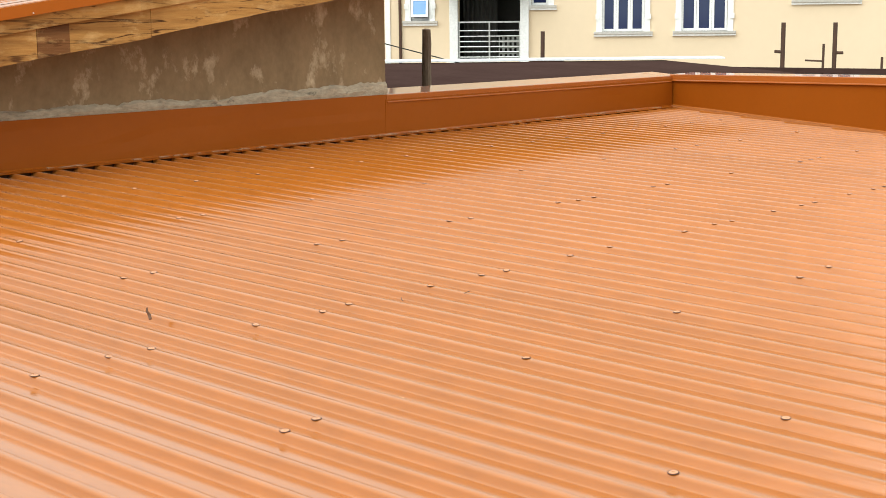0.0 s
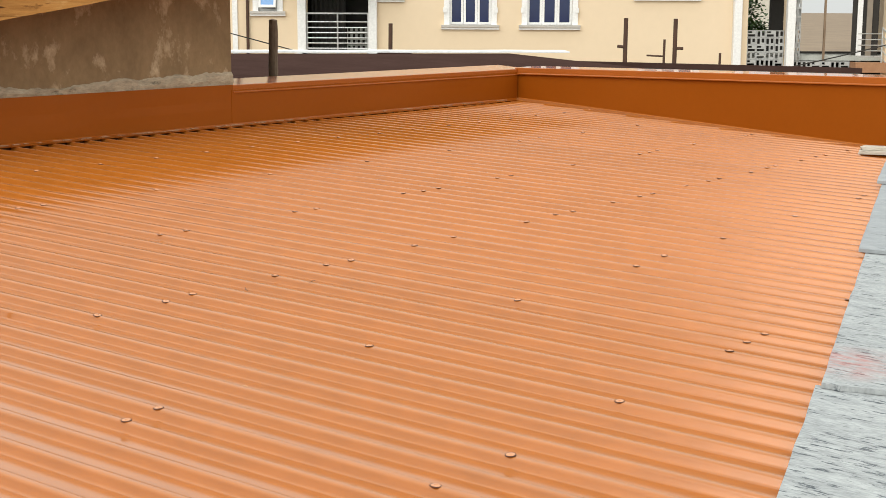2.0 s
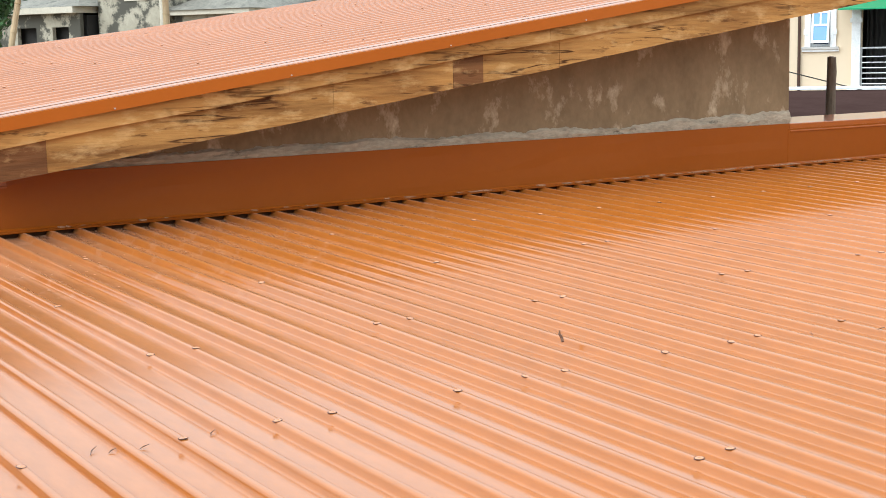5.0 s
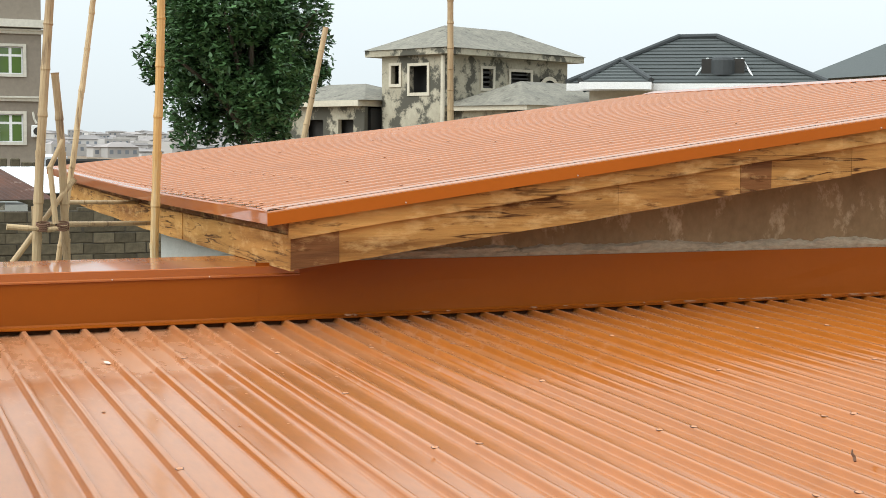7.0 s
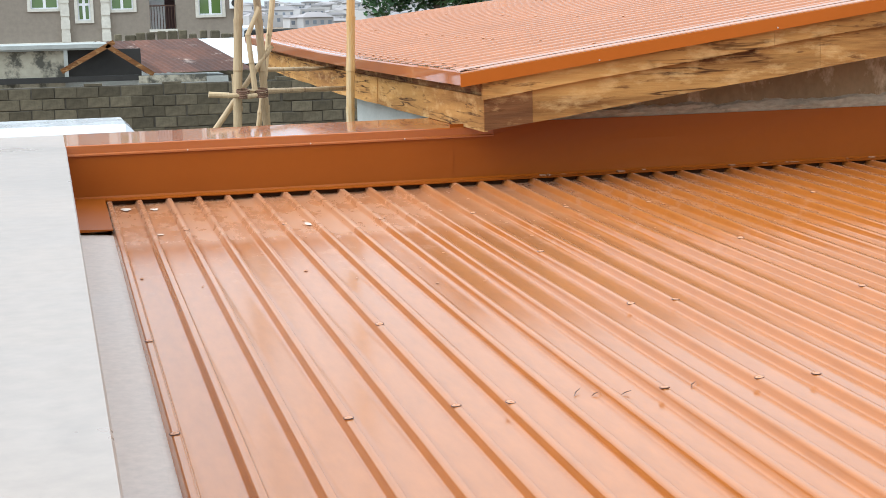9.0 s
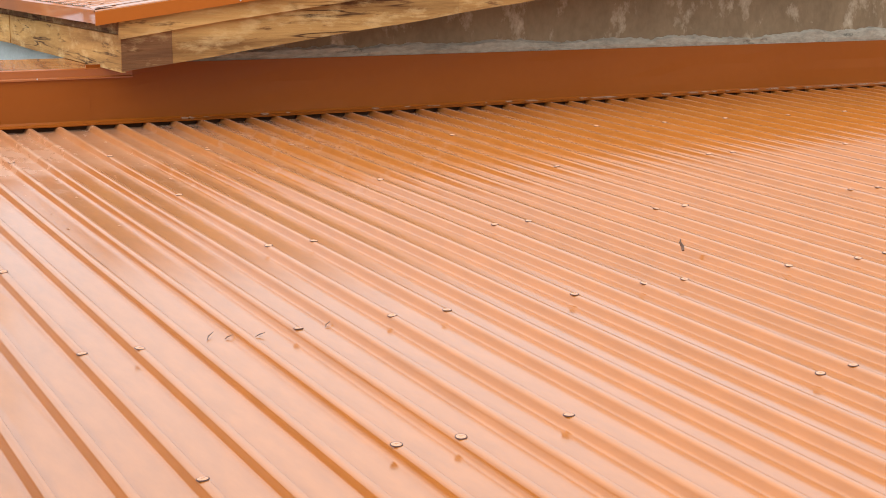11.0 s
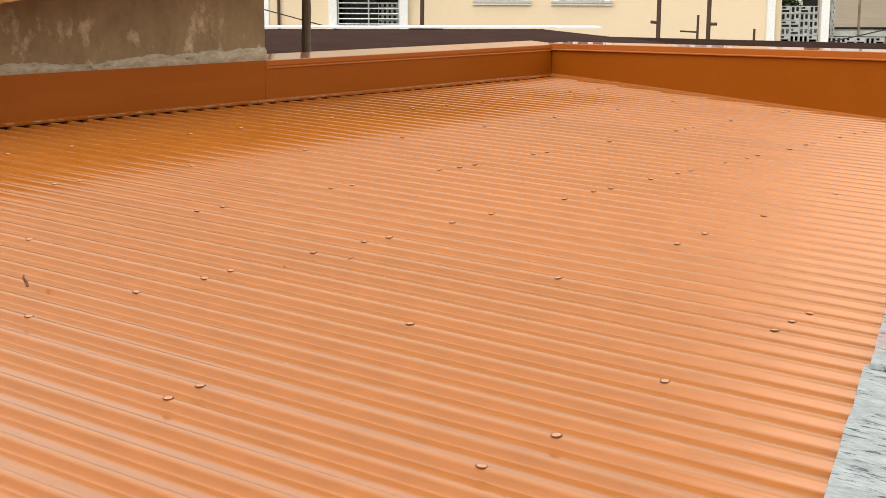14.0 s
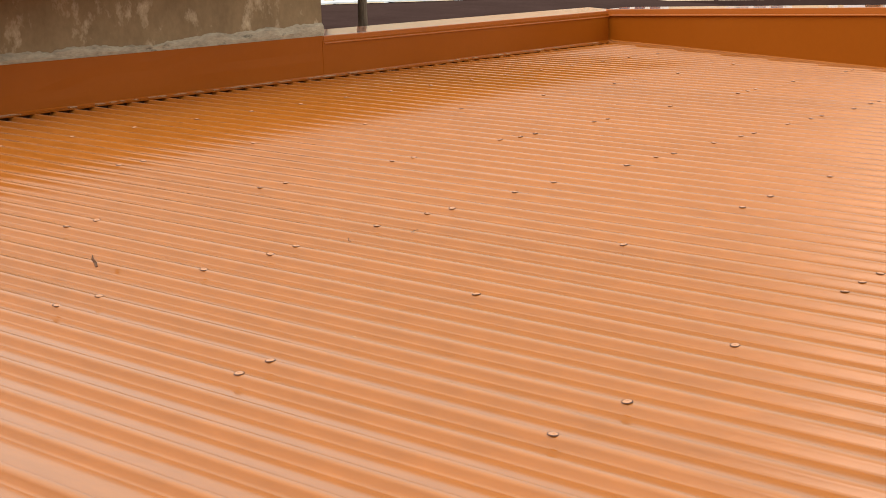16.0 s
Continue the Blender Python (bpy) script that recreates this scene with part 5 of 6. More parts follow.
for p in ((1.39, 13.12, 0.93), (1.56, 13.14, 0.93)):
    bm = bmesh.new()
    for k in range(4):
        tube(bm, [Vector(p) + Vector((0.055 * math.cos(a), 0.055 * math.sin(a), -0.03 + 0.018 * k + 0.012 * math.sin(a))) for a in np.linspace(0, math.tau, 13)], 0.008, 5)
    tagged(part("rope_lashing", bm, M_TWIG), "dark rope lashing round the bamboo joint", "rope", "rope lashings")

# ---- block boundary wall behind the scaffold ----
bw = thing("block_wall", "weathered grey sandcrete block wall", "wall")
BY = 32.0
part("mortar_core", boxed(-3.0, 8.5, BY + 0.012, BY + 0.21, GROUND, 0.19), M_JOINT, bw)
bm = bmesh.new()
box(bm, 0, 0.45, 0, 0.03, 0, 0.222, bevel=0.008)
me_block = mesh_of("block", bm, M_BLOCK)
rng = random.Random(17)
for row in range(7):
    z = 0.19 - 0.235 * (row + 1) + 0.006
    for k in range(25):
        x = -3.0 + k * 0.465 + (0.23 if row % 2 else 0)
        b = part("block", me_block, None, bw)
        b.matrix_world = pose(x + rng.uniform(-0.02, 0.02), BY - 0.012 + rng.uniform(-0.012, 0.012), z + rng.uniform(-0.01, 0.006), 0, rng.uniform(-1.0, 1.0), 0)
bm = bmesh.new()
for k in range(14):
    x = -2.9 + k * 0.83
    if rng.random() < 0.6:
        box(bm, x, x + rng.uniform(0.3, 0.7), BY, BY + 0.2, 0.19, 0.19 + rng.uniform(0.02, 0.08))
part("top_mortar", bm, M_BLOCK, bw)

# ---- rusted shed, white sheet roof, timber edge ----
shed = thing("rusted_shed", "old shed with a patched rusty sheet roof and an open gable", "shed")
SY = 37.5
for k in range(6):
    for j in range(3):
        bm = bmesh.new()
        x0, x1 = 1.15 + k * 0.46, 1.15 + (k + 1) * 0.46 + 0.03
        s0, s1 = j / 3, (j + 1) / 3 + 0.02
        f = lambda x, s: Vector((x + 0.95 * s - 0.25 * (1 - s), SY + 2.6 - 2.6 * s + 0.3 * s, 1.0 - 0.79 * s + 0.004 * (k + j) + 0.012 * noise.noise((x * 3, s * 4, 0))))
        m = 6
        g = [[bm.verts.new(f(x0 + (x1 - x0) * i / m, s) + Vector((0, 0, 0.016 * (i % 2)))) for s in (s0, s1)] for i in range(m + 1)]
        for a, b in zip(g, g[1:]):
            bm.faces.new((a[0], a[1], b[1], b[0]))
        part("sheet", bm, M_RUST, shed)
part("timber", boxed(1.9, 3.6, SY - 0.12, SY - 0.06, -0.02, 0.17), M_OLD, shed, "pale timber fascia under the sheets")
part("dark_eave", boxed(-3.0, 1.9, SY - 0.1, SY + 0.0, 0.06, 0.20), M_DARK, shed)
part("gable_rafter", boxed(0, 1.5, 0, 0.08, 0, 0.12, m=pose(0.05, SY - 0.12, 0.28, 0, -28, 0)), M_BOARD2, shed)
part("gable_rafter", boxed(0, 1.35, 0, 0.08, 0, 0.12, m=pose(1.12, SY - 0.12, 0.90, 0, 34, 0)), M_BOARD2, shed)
# dark sheet added for the shade within the open gable
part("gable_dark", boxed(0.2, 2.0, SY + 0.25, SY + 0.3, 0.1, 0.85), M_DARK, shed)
part("wall", boxed(-3.0, 0.1, SY + 0.1, SY + 0.25, GROUND, 0.85), M_OLD, shed)
part("flat_roof", boxed(-3.2, 1.2, SY - 0.1, SY + 2.5, 0.9, 1.0), M_CONC, shed)
part("body", boxed(-3.0, 4.2, SY + 0.3, SY + 2.6, GROUND, 0.1), M_CONC, shed)

tin = thing("white_sheet_roof", "bright white metal sheet roof beyond the shed", "roof")
for k in range(5):
    bm = bmesh.new()
    x = 2.7 + k * 0.85
    prism(bm, [(0, 0), (0.86, 0), (0.86, 0.02), (0, 0.02)], lambda a, z: Vector((x + a, 46.0, 0.90 + z + 0.004 * k)), lambda a, z: Vector((x + 0.95 + a, 42.4, 0.22 + z + 0.004 * k)))
    part("sheet", bm, M_TIN, tin)
part("wall", boxed(3.4, 7.4, 42.6, 45.8, GROUND, 0.2), M_BLOCK, tin)
rub = thing("parapet_blocks", "row of loose grey blocks and sacks on the flat roof edge", "blocks")
rng = random.Random(41)
part("slab", boxed(-3.5, 9.5, 47.5, 48.3, 0.72, 0.86), M_CONC, rub)
for k in range(20):
    x = 1.8 + k * 0.34
    hgt = rng.uniform(0.18, 0.36)
    part("block", boxed(x, x + rng.uniform(0.2, 0.34), 47.5, 47.75, 0.864, 0.864 + hgt, bevel=0.03), M_BLOCK, rub)
part("sack", boxed(5.6, 6.6, 47.3, 47.5, 0.864, 1.30, bevel=0.08), M_TIN, rub, "crumpled white plastic sack")
part("tyre_heap", boxed(5.9, 8.2, 47.15, 47.3, 0.864, 1.16, bevel=0.06), M_DARK, rub)
part("support", boxed(-3.3, 9.3, 47.6, 48.2, GROUND, 0.715), M_CONC, rub)

van = thing("white_van", "white van parked beyond the coping, only its roof in sight", "van")
bm = bmesh.new()
box(bm, -3.6, 0.86, 21.2, 22.9, -2.5, 0.12, bevel=0.13)
part("body", bm, M_CAR, van, smooth=False)
for x in (-2.9, 0.1):
    for y in (21.2, 22.7):
        part("wheel", tubed([(x, y, -2.65), (x, y + 0.2, -2.65)], 0.34, 16), M_DARK, van)

# ---- taupe apartment block ----
grey = thing("apartment_block", "taupe three-storey apartment block with ivory bands and green-paned windows", "building")
GY = 65.0
GW = [(6.27, 7.30, 1.68, 2.9), (6.27, 7.32, 4.62, 5.8), (1.1, 1.62, 1.55, 2.55), (2.5, 3.45, 1.98, 3.0), (-0.85, 0.3, 2.08, 3.08), (2.5, 3.45, 4.85, 5.9), (-0.85, 0.3, 4.9, 5.9)]
GB = [(4.15, 5.27, 1.1, 3.15), (4.15, 5.27, 4.1, 6.1)]
bm = bmesh.new()
pierced(bm, -9.0, 8.1, GROUND, 8.6, GW + GB, GY, GY + 0.25)
part("wall", bm, M_GREY, grey)
part("side_wall", boxed(7.85, 8.1, GY + 0.25, GY + 9, GROUND, 8.6), M_GREY, grey)
part("inner_wall", boxed(-9.0, 7.85, GY + 1.4, GY + 1.6, GROUND, 8.6), M_REDDARK, grey, "maroon wall coloured dark to stand for dim rooms")
for z in (3.45, 6.35, 0.42):
    bm = bmesh.new()
    prism(bm, [(0.0, 0.0), (-0.10, 0.0), (-0.14, 0.10), (-0.20, 0.14), (-0.20, 0.2), (0.0, 0.22)], lambda y, q: Vector((-9.0, GY - 0.003 + y, z + q)), lambda y, q: Vector((8.2, GY - 0.003 + y, z + q)))
    part("band", bm, M_GREYTRIM, grey)
part("cornice", boxed(-9.2, 8.35, GY - 0.4, GY + 0.3, 6.62, 6.95), M_GREYTRIM, grey)
for x in (0.38, 2.08):
    bm = bmesh.new()
    box(bm, x, x + 0.34, GY - 0.16, GY - 0.003, GROUND, 6.3)
    for k in range(14):
        box(bm, x - 0.02, x + 0.36, GY - 0.19, GY - 0.15, -1.0 + k * 0.55, -0.62 + k * 0.55)
    part("pilaster", bm, M_GREYTRIM, grey, "ivory blocked pilaster")
for a, b, c, d in GW:
    w = part("window", boxed(a - 0.14, a, GY - 0.06, GY + 0.05, c - 0.12, d + 0.12), M_GREYTRIM, grey, "ivory window surround")
    part("jamb", boxed(b, b + 0.14, GY - 0.06, GY + 0.05, c - 0.12, d + 0.12), M_GREYTRIM, w)
    part("head", boxed(a, b, GY - 0.06, GY + 0.05, d, d + 0.12), M_GREYTRIM, w)
    part("sill", boxed(a, b, GY - 0.08, GY + 0.05, c - 0.12, c), M_GREYTRIM, w)
    for k in range(2):
        u = a + (b - a) / 2 * k
        v = a + (b - a) / 2 * (k + 1)
        for p, q in ((c, c + (d - c) * 0.68), (c + (d - c) * 0.68, d)):
            bm = bmesh.new()
            pierced(bm, u, v, p, q, [(u + 0.06, v - 0.06, p + 0.05, q - 0.05)], GY + 0.06, GY + 0.1)
            part("sash", bm, M_TRIM, w)
            part("pane", boxed(u + 0.05, v - 0.05, GY + 0.075, GY + 0.085, p + 0.04, q - 0.04), M_PANE_GREEN, w)
for a, b, c, d in GB:
    r = part("railing", boxed(a, b, GY - 0.06, GY - 0.01, c + 0.98, c + 1.04), M_RUSTBAR, grey, "dark balcony railing")
    for k in range(9):
        x = a + 0.06 + k * (b - a - 0.12) / 8
        part("baluster", boxed(x - 0.016, x + 0.016, GY - 0.05, GY - 0.02, c, c + 0.98), M_RUSTBAR, r)
    part("balcony_slab", boxed(a - 0.05, b + 0.05, GY - 0.1, GY + 1.4, c - 0.12, c - 0.003), M_GREYTRIM, grey)
    part("door", boxed(a + 0.1, a + 0.75, GY + 1.3, GY + 1.36, c, c + 1.9), M_TRIM, grey)
part("drain_pipe", tubed([(7.7, GY - 0.1, 3.0), (7.75, GY - 0.1, 2.7), (7.85, GY - 0.1, 2.5)], 0.05, 8), M_GREYTRIM, grey)
ac = part("air_conditioner", boxed(7.62, 8.08, GY - 0.36, GY - 0.05, 1.9, 2.42, bevel=0.03), M_TRIM, grey, "outdoor air-conditioning unit")
part("fan_grille", tubed([(7.85, GY - 0.37, 2.16), (7.85, GY - 0.362, 2.16)], 0.17, 18), M_DARK, ac)

# ---- weathered cream house with hipped roofs ----
old = thing("weathered_house", "stained old cream house with lichened hipped sheet roofs", "building")
HM = Matrix.Translation((23.85, 57.0, 0)) @ pose(0, 0, 0, 0, 0, 24.0)
# local x runs along the right-hand face, local y along the left-hand face, both away from the near corner
HX, HY = 8.3, 3.7


def hip(bm, x0, x1, y0, y1, z0, z1, over=0.4, thick=0.22, inset=None):
    x0, x1, y0, y1 = x0 - over, x1 + over, y0 - over, y1 + over
    w = inset if inset is not None else min(x1 - x0, y1 - y0) / 2
    if x1 - x0 >= y1 - y0:
        r = [(x0 + w, (y0 + y1) / 2, z1), (x1 - w, (y0 + y1) / 2, z1)]
        order = ((0, 1, 1, 0), (1, 1), (1, 0, 0, 1), (0, 0))
    else:
        r = [((x0 + x1) / 2, y0 + w, z1), ((x0 + x1) / 2, y1 - w, z1)]
        order = ((0, 0), (0, 1, 1, 0), (1, 1), (1, 0, 0, 1))
    c = [(x0, y0, z0), (x1, y0, z0), (x1, y1, z0), (x0, y1, z0)]
    if x1 - x0 >= y1 - y0:
        faces = [(c[0], c[1], r[1], r[0]), (c[1], c[2], r[1]), (c[2], c[3], r[0], r[1]), (c[3], c[0], r[0])]
    else:
        faces = [(c[0], c[1], r[0]), (c[1], c[2], r[1], r[0]), (c[2], c[3], r[1]), (c[3], c[0], r[0], r[1])]
    for f in faces:
        quad(bm, *f)
    quad(bm, *c[::-1])
    return c, r


bm = bmesh.new()
LW = [(0.9, 1.95, 3.95, 5.1), (2.6, 3.1, 4.35, 5.15)]
pierced(bm, 0, HX, GROUND, 5.55, [(2.3, 3.0, 4.2, 5.05), (4.2, 5.6, 4.3, 5.0), (6.3, 7.6, 3.9, 4.75)], 0, 0.22)
part("front_wall", bm, M_OLD, old)
bm = bmesh.new()
pierced(bm, 0, HY, GROUND, 5.55, LW, 0, 0.22)
bmesh.ops.transform(bm, matrix=pose(0, 0, 0, 0, 0, 90), verts=bm.verts[:])
part("side_wall", bm, M_OLD, old)
part("corner_pipe", tubed([(-0.28, -0.05, GROUND), (-0.28, -0.05, 5.5)], 0.09, 8), M_OLDTRIM, old)
# near-black core gives the window openings their inner shade
part("inner_core", boxed(0.6, HX - 0.3, 0.6, HY - 0.1, GROUND, 5.5), M_DARK, old)
part("end_wall", boxed(HX - 0.22, HX, 0.22, HY, GROUND, 5.55), M_OLD, old)
part("rear_wall", boxed(0, HX, HY, HY + 0.22, GROUND, 5.55), M_OLD, old)
part("eaves_board", boxed(-0.55, HX + 0.55, -0.55, HY + 0.75, 5.55, 5.82), M_OLD, old)
bm = bmesh.new()
hip(bm, 0, HX, 0, HY + 0.2, 5.825, 7.0, over=0.62)
part("roof", bm, M_OLDROOF, old)
for a, b, c, d in ((2.3, 3.0, 4.2, 5.05), (4.2, 5.6, 4.3, 5.0)):
    bm = bmesh.new()
    pierced(bm, a - 0.13, b + 0.13, c - 0.12, d + 0.12, [(a, b, c, d)], -0.05, -0.003)
    w = part("window", bm, M_OLDTRIM, old, "moulded window surround")
    for k in range(4):
        part("louvre", boxed(a, b, 0.1, 0.12, c + (d - c) * k / 4 + 0.02, c + (d - c) * (k + 0.5) / 4), M_DARKCLOTH, w)
for a, b, c, d in LW:
    bm = bmesh.new()
    pierced(bm, a - 0.13, b + 0.13, c - 0.14, d + 0.12, [(a, b, c, d)], 0.222, 0.27)
    bmesh.ops.transform(bm, matrix=pose(0, 0, 0, 0, 0, 90), verts=bm.verts[:])
    part("window", bm, M_OLDTRIM, old, "moulded window surround")
bm = bmesh.new()
ring = [(6.95 + 0.78 * math.cos(a), 4.1 + 0.78 * math.sin(a)) for a in np.linspace(0, math.pi, 13)]
ring2 = [(6.95 + 0.6 * math.cos(a), 4.1 + 0.6 * math.sin(a)) for a in np.linspace(0, math.pi, 13)]
for i in range(12):
    quad(bm, (ring[i][0], -0.06, ring[i][1]), (ring[i + 1][0], -0.06, ring[i + 1][1]), (ring2[i + 1][0], -0.06, ring2[i + 1][1]), (ring2[i][0], -0.06, ring2[i][1]))
    quad(bm, (ring[i][0], -0.06, ring[i][1]), (ring[i][0], 0, ring[i][1]), (ring[i + 1][0], 0, ring[i + 1][1]), (ring[i + 1][0], -0.06, ring[i + 1][1]))
part("arch_trim", bm, M_OLDTRIM, old)
# lower wings
bm = bmesh.new()
hip(bm, 0.3, 7.6, -4.2, -0.1, 3.35, 4.45, over=0.4)
part("wing_roof", bm, M_OLDROOF, old)
part("wing_wall", boxed(0.4, 7.5, -4.0, -0.1, GROUND, 3.34), M_OLD, old)
part("wing_fascia", boxed(0.0, 7.9, -4.5, -0.003, 3.15, 3.345), M_OLDTRIM, old)
bm = bmesh.new()
hip(bm, -1.0, 3.6, HY + 0.3, HY + 7.5, 3.65, 4.5, over=0.4)
part("wing_roof", bm, M_OLDROOF, old)
bm = bmesh.new()
pierced(bm, HY + 0.3, HY + 7.5, GROUND, 3.64, [(HY + 1.0, HY + 2.0, 1.6, 2.8), (HY + 3.0, HY + 4.2, 1.6, 2.8), (HY + 5.4, HY + 6.2, 1.2, 3.0)], 0.8, 1.0)
bmesh.ops.transform(bm, matrix=pose(0, 0, 0, 0, 0, 90), verts=bm.verts[:])
part("wing_wall", bm, M_OLD, old)
part("wing_fascia", boxed(-1.45, 4.0, HY + 0.25, HY + 7.9, 3.38, 3.645), M_OLDTRIM, old)
# near-black core again, for shade behind the wing's openings
part("wing_core", boxed(-0.5, 3.4, HY + 0.4, HY + 7.4, GROUND, 3.3), M_DARK, old)
old.matrix_world = HM

# ---- dark tiled hip roof ----
dark = thing("tiled_roof_house", "white house under a dark grey stone-coated tile hip roof", "building")
DM = Matrix.Translation((25.4, 48.9, 0)) @ pose(0, 0, 0, 0, 0, -33.0)


def tiled(bm, a, b, c, d, n):
    """Courses of tiles, each stepped over the next, between the eave a-b and the top d-c."""
    a, b, c, d = map(Vector, (a, b, c, d))
    up = (b - a).cross(d - a).normalized()
    up = up if up.z > 0 else -up
    for i in range(n):
        s, t = i / n, (i + 1) / n + 0.01
        p, q, r, u = a.lerp(d, s), b.lerp(c, s), b.lerp(c, min(1, t)), a.lerp(d, min(1, t))
        quad(bm, p + up * 0.05, q + up * 0.05, r + up * 0.01, u + up * 0.01)
        quad(bm, p, q, q + up * 0.05, p + up * 0.05)


L0, L1, DEEP, ZE, ZR = 0.0, 9.6, 8.0, 4.05, 6.02
RA, RB = (4.1, 4.0, ZR), (5.6, 4.0, ZR)
faces = {"front": ((L0, 0, ZE), (L1, 0, ZE), RB, RA), "right": ((L1, 0, ZE), (L1, DEEP, ZE), RB, RB), "left": ((L0, DEEP, ZE), (L0, 0, ZE), RA, RA), "rear": ((L1, DEEP, ZE), (L0, DEEP, ZE), RA, RB)}
for k, f in faces.items():
    bm = bmesh.new()
    tiled(bm, *f, 13)
    part("tile_slope", bm, M_SLATE, dark)
for a, b in (((L0, 0, ZE), RA), ((L1, 0, ZE), RB), (RA, RB), ((L1, DEEP, ZE), RB), ((L0, DEEP, ZE), RA)):
    a, b = Vector(a), Vector(b)
    part("ridge", tubed([a + Vector((0, 0, 0.06)), b + Vector((0, 0, 0.08))], 0.11, 8), M_SLATECAP, dark)
bm = bmesh.new()
tiled(bm, (0.6, -1.4, ZE), (3.2, -1.4, ZE), (2.0, 1.9, 5.0), (1.8, 1.9, 5.0), 7)
tiled(bm, (3.2, -1.4, ZE), (3.2, 2.4, ZE), (2.0, 1.9, 5.0), (2.0, 1.9, 5.0), 7)
tiled(bm, (0.6, 2.4, ZE), (0.6, -1.4, ZE), (1.8, 1.9, 5.0), (1.8, 1.9, 5.0), 7)
part("front_gablet", bm, M_SLATE, dark)
part("ridge", tubed([(1.9, 1.9, 5.06), (3.2, -1.4, ZE + 0.06)], 0.11, 8), M_SLATECAP, dark)
part("ridge", tubed([(1.9, 1.9, 5.06), (0.6, -1.4, ZE + 0.06)], 0.11, 8), M_SLATECAP, dark)
part("fascia", boxed(-0.02, L1 + 0.02, -0.06, 0.02, 3.78, ZE), M_TRIM, dark, "white fascia board")
part("fascia", boxed(0.58, 3.22, -1.46, -1.38, 3.78, ZE), M_TRIM, dark)
part("wall", boxed(0.8, L1 - 0.6, 0.6, DEEP - 0.6, GROUND, 3.9), M_OLDTRIM, dark)
# solid dark box; the opening's shade is in its colour
nook = part("roof_opening", boxed(5.0, 6.6, 0.75, 1.2, 4.35, 5.0), M_DARK, dark, "near-black box standing for the shaded opening round a water tank")
tank = part("water_tank", tubed([(5.8, 1.0, 4.4), (5.8, 1.0, 4.95), (5.8, 1.0, 5.05), (5.8, 1.0, 5.12)], [0.5, 0.5, 0.44, 0.2], 18), M_SLATECAP, dark, "black plastic water tank")
for a, b in (((4.8, 0.62, 4.35), (5.25, 1.0, 5.05)), ((6.9, 0.62, 4.35), (6.5, 1.1, 5.05)), ((5.2, 0.8, 4.4), (5.2, 0.8, 5.05)), ((6.3, 0.8, 4.4), (6.3, 0.8, 5.05))):
    part("strut", tubed([a, b], 0.04, 6), M_STEEL, dark)
dark.matrix_world = DM
far = thing("tiled_roof_house", "dark hip roof farther off", "building")
bm = bmesh.new()
hip(bm, 38.5, 50, 44, 52, 4.6, 7.0, over=0.3)
part("tile_slope", bm, M_SLATE, far)
part("wall", boxed(38.8, 49.7, 44.2, 51.8, GROUND, 4.59), M_OLDTRIM, far)

# ---- the town in the distance ----
rng = random.Random(77)
bw_, br_ = bmesh.new(), bmesh.new()
bp_ = bmesh.new()
for k in range(900):
    a = radians(rng.uniform(-6, 26))
    d = rng.uniform(480, 1250)
    x, y = d * math.sin(a), d * math.cos(a)
    w, l, h = rng.uniform(7, 15), rng.uniform(7, 15), rng.choice((4, 6.5, 7, 9.5)) + rng.uniform(-0.5, 0.5)
    z0 = 1.6 - 10.5 + (d - 480) * 0.0155
    turn = -math.degrees(a) + rng.choice((0, 0, 90)) + rng.uniform(-35, 35)
    m = Matrix.Translation((x, y, z0)) @ pose(0, 0, 0, 0, 0, turn)
    box(bw_, -w / 2, w / 2, -l / 2, l / 2, -12, h, m=m)
    for i in range(4):
        for j in range(int(h / 3.2)):
            u, zz = -w / 2 + (i + 0.5) * w / 4, h - 2.3 - 3.1 * j
            quad(bp_, *(m @ Vector(p) for p in ((u - 0.6, -l / 2 - 0.05, zz), (u + 0.6, -l / 2 - 0.05, zz), (u + 0.6, -l / 2 - 0.05, zz + 1.3), (u - 0.6, -l / 2 - 0.05, zz + 1.3))))
    if rng.random() < 0.75:
        up = rng.uniform(0.7, 2.0)
        c = [(-w / 2 - 0.5, -l / 2 - 0.5, h), (w / 2 + 0.5, -l / 2 - 0.5, h), (w / 2 + 0.5, l / 2 + 0.5, h), (-w / 2 - 0.5, l / 2 + 0.5, h)]
        r = [(-w / 5, 0, h + up), (w / 5, 0, h + up)]
        for f in ((c[0], c[1], r[1], r[0]), (c[1], c[2], r[1]), (c[2], c[3], r[0], r[1]), (c[3], c[0], r[0])):
            quad(br_, *(m @ Vector(p) for p in f))
t = thing("distant_town", "hazy low town of pale houses along the horizon", "town", kind="stuff")
part("houses", bw_, M_TOWN, t)["kind"] = "stuff"
part("roofs", br_, M_TOWNROOF, t)["kind"] = "stuff"
part("window_holes", bp_, M_TOWNDARK, t)["kind"] = "stuff"
# houses glimpsed through the open stair of the cream building
for u, v, w, h, roofed, label, body in ((8.6, 26, 5.0, 1.5, 0.8, "white low house beyond the open stair", M_WHITEWALL), (12.5, 34, 7.0, 3.2, 1.0, "pale house with a grey roof beyond the open stair", M_GREYTRIM)):
    far = thing("far_house", label, "house", "houses seen through the stair", m=CM @ pose(u, v, 0))
    part("wall", boxed(-w / 2, w / 2, 0, 5, GROUND, h), body, far)
    bm = bmesh.new()
    prism(bm, [(-0.5, h + 0.01), (5.5, h + 0.01), (2.5, h + roofed)], lambda y, z: Vector((-w / 2 - 0.4, y, z)), lambda y, z: Vector((w / 2 + 0.4, y, z)))
    part("roof", bm, M_OLDROOF, far)
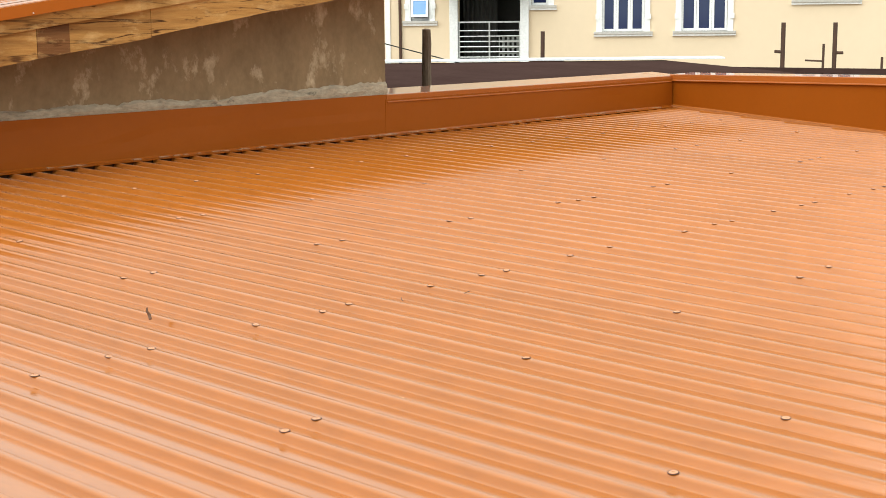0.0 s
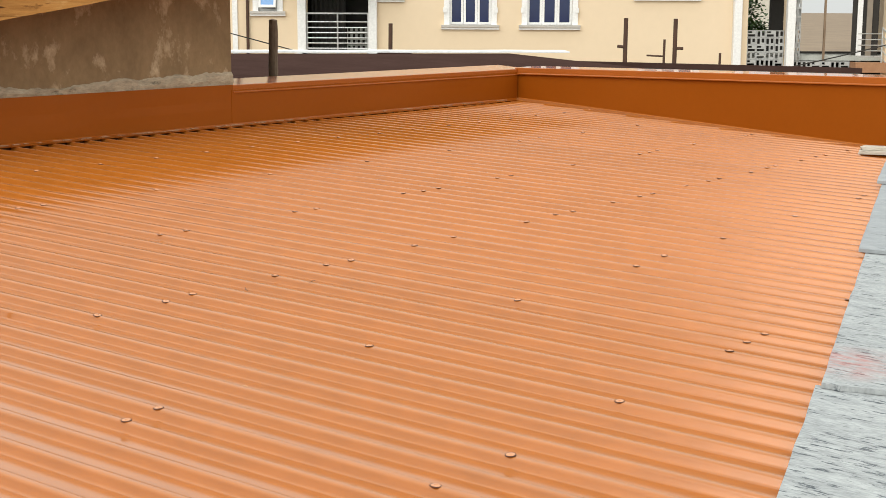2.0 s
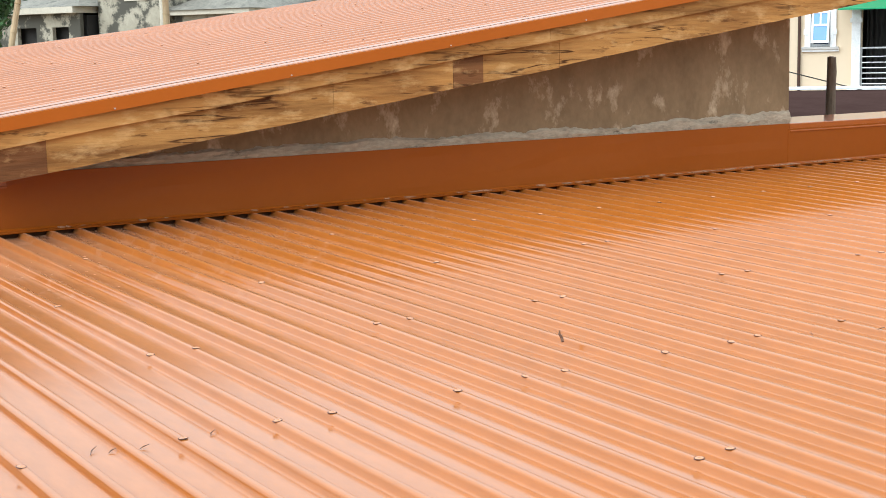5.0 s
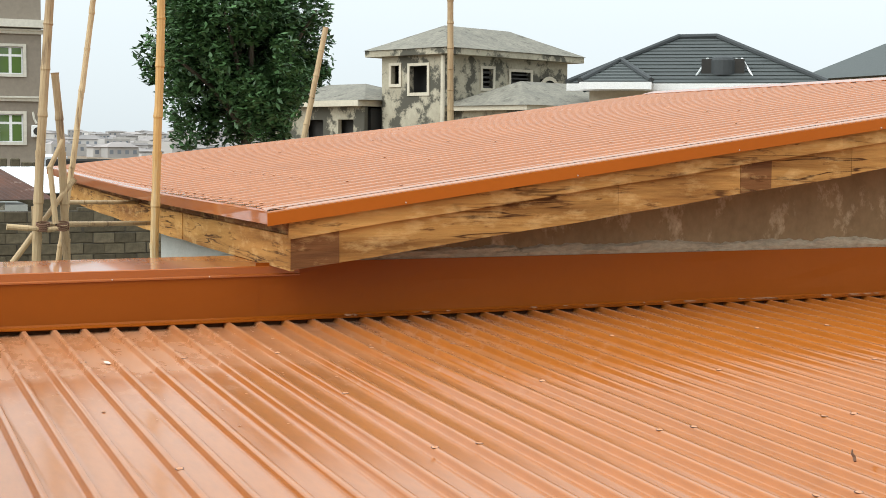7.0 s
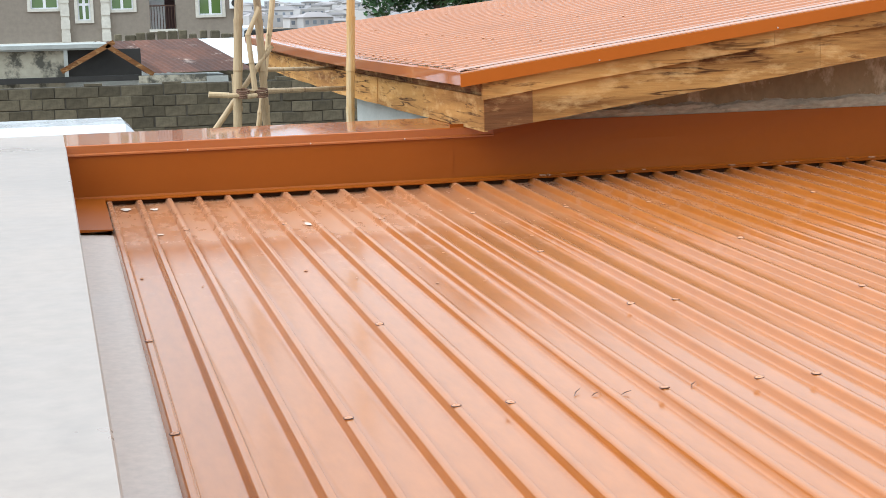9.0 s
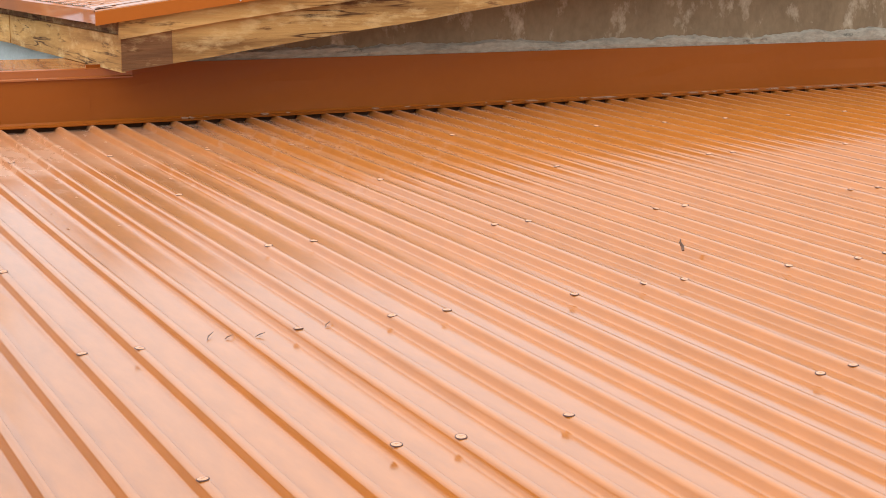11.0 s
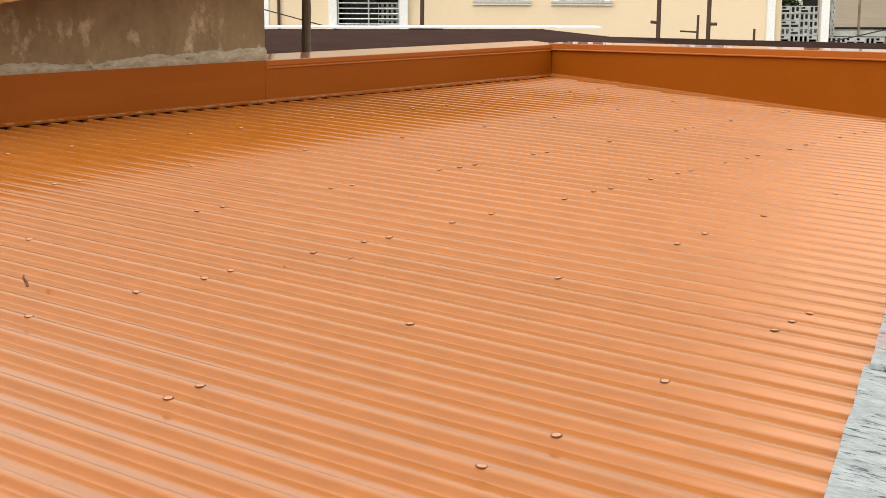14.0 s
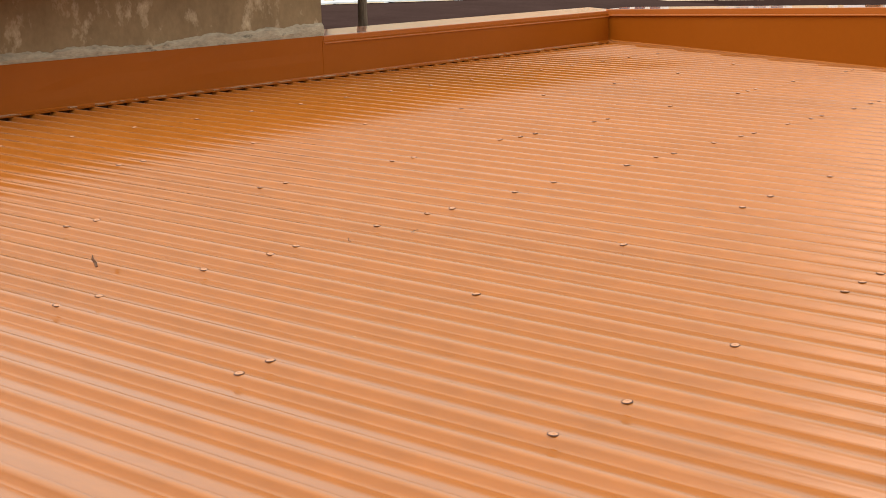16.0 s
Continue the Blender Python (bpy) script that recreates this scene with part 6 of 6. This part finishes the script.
# ---- overhead wires ----


def wire(a, b, sag, r, label):
    a, b = Vector(a), Vector(b)
    bm = bmesh.new()
    tube(bm, [a.lerp(b, i / 16) - Vector((0, 0, sag * 4 * (i / 16) * (1 - i / 16))) for i in range(17)], r, 6)
    tagged(part("cable", bm, M_DARK), label, "cable", "slack cables")


wire(facade_place(-5.2, 0.98, 4), facade_place(-3.0, 0.40, 4), 0.0, 0.012, "thin slack cable across the gap")
wire(facade_place(7.4, 0.1, 3), facade_place(12.4, 1.35, 3), 0.05, 0.013, "dark cable before the cream house")

# ---- litter and dirt on the roof ----


def pan_z(y):
    return roof_z(y) - RIB_H


tw = bmesh.new()
x, y = 4.09, 5.43
tube(tw, [(x, y, roof_z(y) + 0.004), (x + 0.004, y + 0.012, roof_z(y) + 0.022), (x - 0.006, y + 0.018, roof_z(y) + 0.042), (x - 0.002, y + 0.02, roof_z(y) + 0.058)], [0.007, 0.008, 0.006, 0.003], 7)
tagged(part("curled_leaf", tw, M_TWIG), "small curled dry leaf standing on a rib", "leaf")
rng = random.Random(55)
for x, y, l, a in ((1.60, 5.12, 0.07, 55), (1.66, 5.08, 0.035, 20), (1.78, 5.06, 0.04, 8), (2.07, 5.08, 0.045, 50), (5.35, 4.98, 0.05, 62), (5.6, 4.75, 0.04, -20)):
    bm = bmesh.new()
    tube(bm, [(-l / 2, 0, 0.0), (0, 0.006, 0.005), (l / 2, -0.004, 0.012)], [0.0012, 0.0024, 0.001], 6)
    ob = part("twig", bm, M_TWIG)
    k = abs(((x - RIB0) / PITCH + 0.5) % 1 - 0.5) * PITCH
    ob.matrix_world = pose(x, y, (roof_z(y) if k < 0.02 else pan_z(y)) + 0.004, 0, 0, a)
    tagged(ob, "bit of dry twig lying on the roof sheet", "twig", "twigs on the roof")
for x, y, a, w, l, turn in ((0.16, 10.03, 0.012, 0.09, 0.15, 10), (0.345, 9.98, 0.012, 0.07, 0.10, -15), (1.275, 9.07, 0.010, 0.10, 0.16, 25), (0.31, 9.02, 0.006, 0.05, 0.05, 40)):
    bm = bmesh.new()
    n = 9
    ring = [Vector((w * (0.4 + 0.2 * noise.noise((i * 1.3, x * 9, 1))) * math.cos(i * math.tau / n), l * (0.4 + 0.25 * noise.noise((i * 1.1, x * 9, 4))) * math.sin(i * math.tau / n), a * abs(noise.noise((i * 0.9, x * 5, 2))))) for i in range(n)]
    for side in (0.0, -0.0015):
        edge = [bm.verts.new(p + Vector((0, 0, side))) for p in ring]
        hub = bm.verts.new((0, 0, a * 0.5 + side))
        for i in range(n):
            bm.faces.new((edge[i], edge[(i + 1) % n], hub))
    ob = part("torn_scrap", bm, M_SCRAP)
    ob.matrix_world = pose(x, y, pan_z(y) + 0.004, 2, 0, turn)
    tagged(ob, "pale torn scrap of film lying on the roof sheet", "scrap", "scraps on the roof")
# dried cement splashes, worst near the back wall
bm = bmesh.new()
for k in range(230):
    u = rng.random()
    if u < 0.55:
        x, y = rng.gauss(2.6, 1.1), 9.3 - abs(rng.gauss(0, 0.9))
    elif u < 0.8:
        x, y = rng.uniform(4, 12), 8.4 + rng.gauss(0, 0.6)
    else:
        x, y = rng.uniform(1, 14), rng.uniform(3.6, 9.8)
    if x < 0.1 or y > 10.1:
        continue
    f = ((x - RIB0) / PITCH) % 1 * PITCH
    if 0.015 < f < 0.042 or 0.163 < f < 0.19:
        continue
    z = (roof_z(y) if f <= 0.015 or f >= 0.19 else pan_z(y)) + 0.0035
    n = 7
    s = rng.uniform(0.003, 0.012) * (1 if f > 0.04 and f < 0.16 else 0.4)
    ring = [bm.verts.new((x + s * rng.uniform(0.6, 1.2) * math.cos(i * math.tau / n), y + s * rng.uniform(1, 2.2) * math.sin(i * math.tau / n), z + SLOPE * 0)) for i in range(n)]
    top = bm.verts.new((x, y, z + 0.0015))
    for i in range(n):
        bm.faces.new((ring[i], ring[(i + 1) % n], top))
part("cement_splash", bm, M_DUST, roof)["kind"] = "stuff"
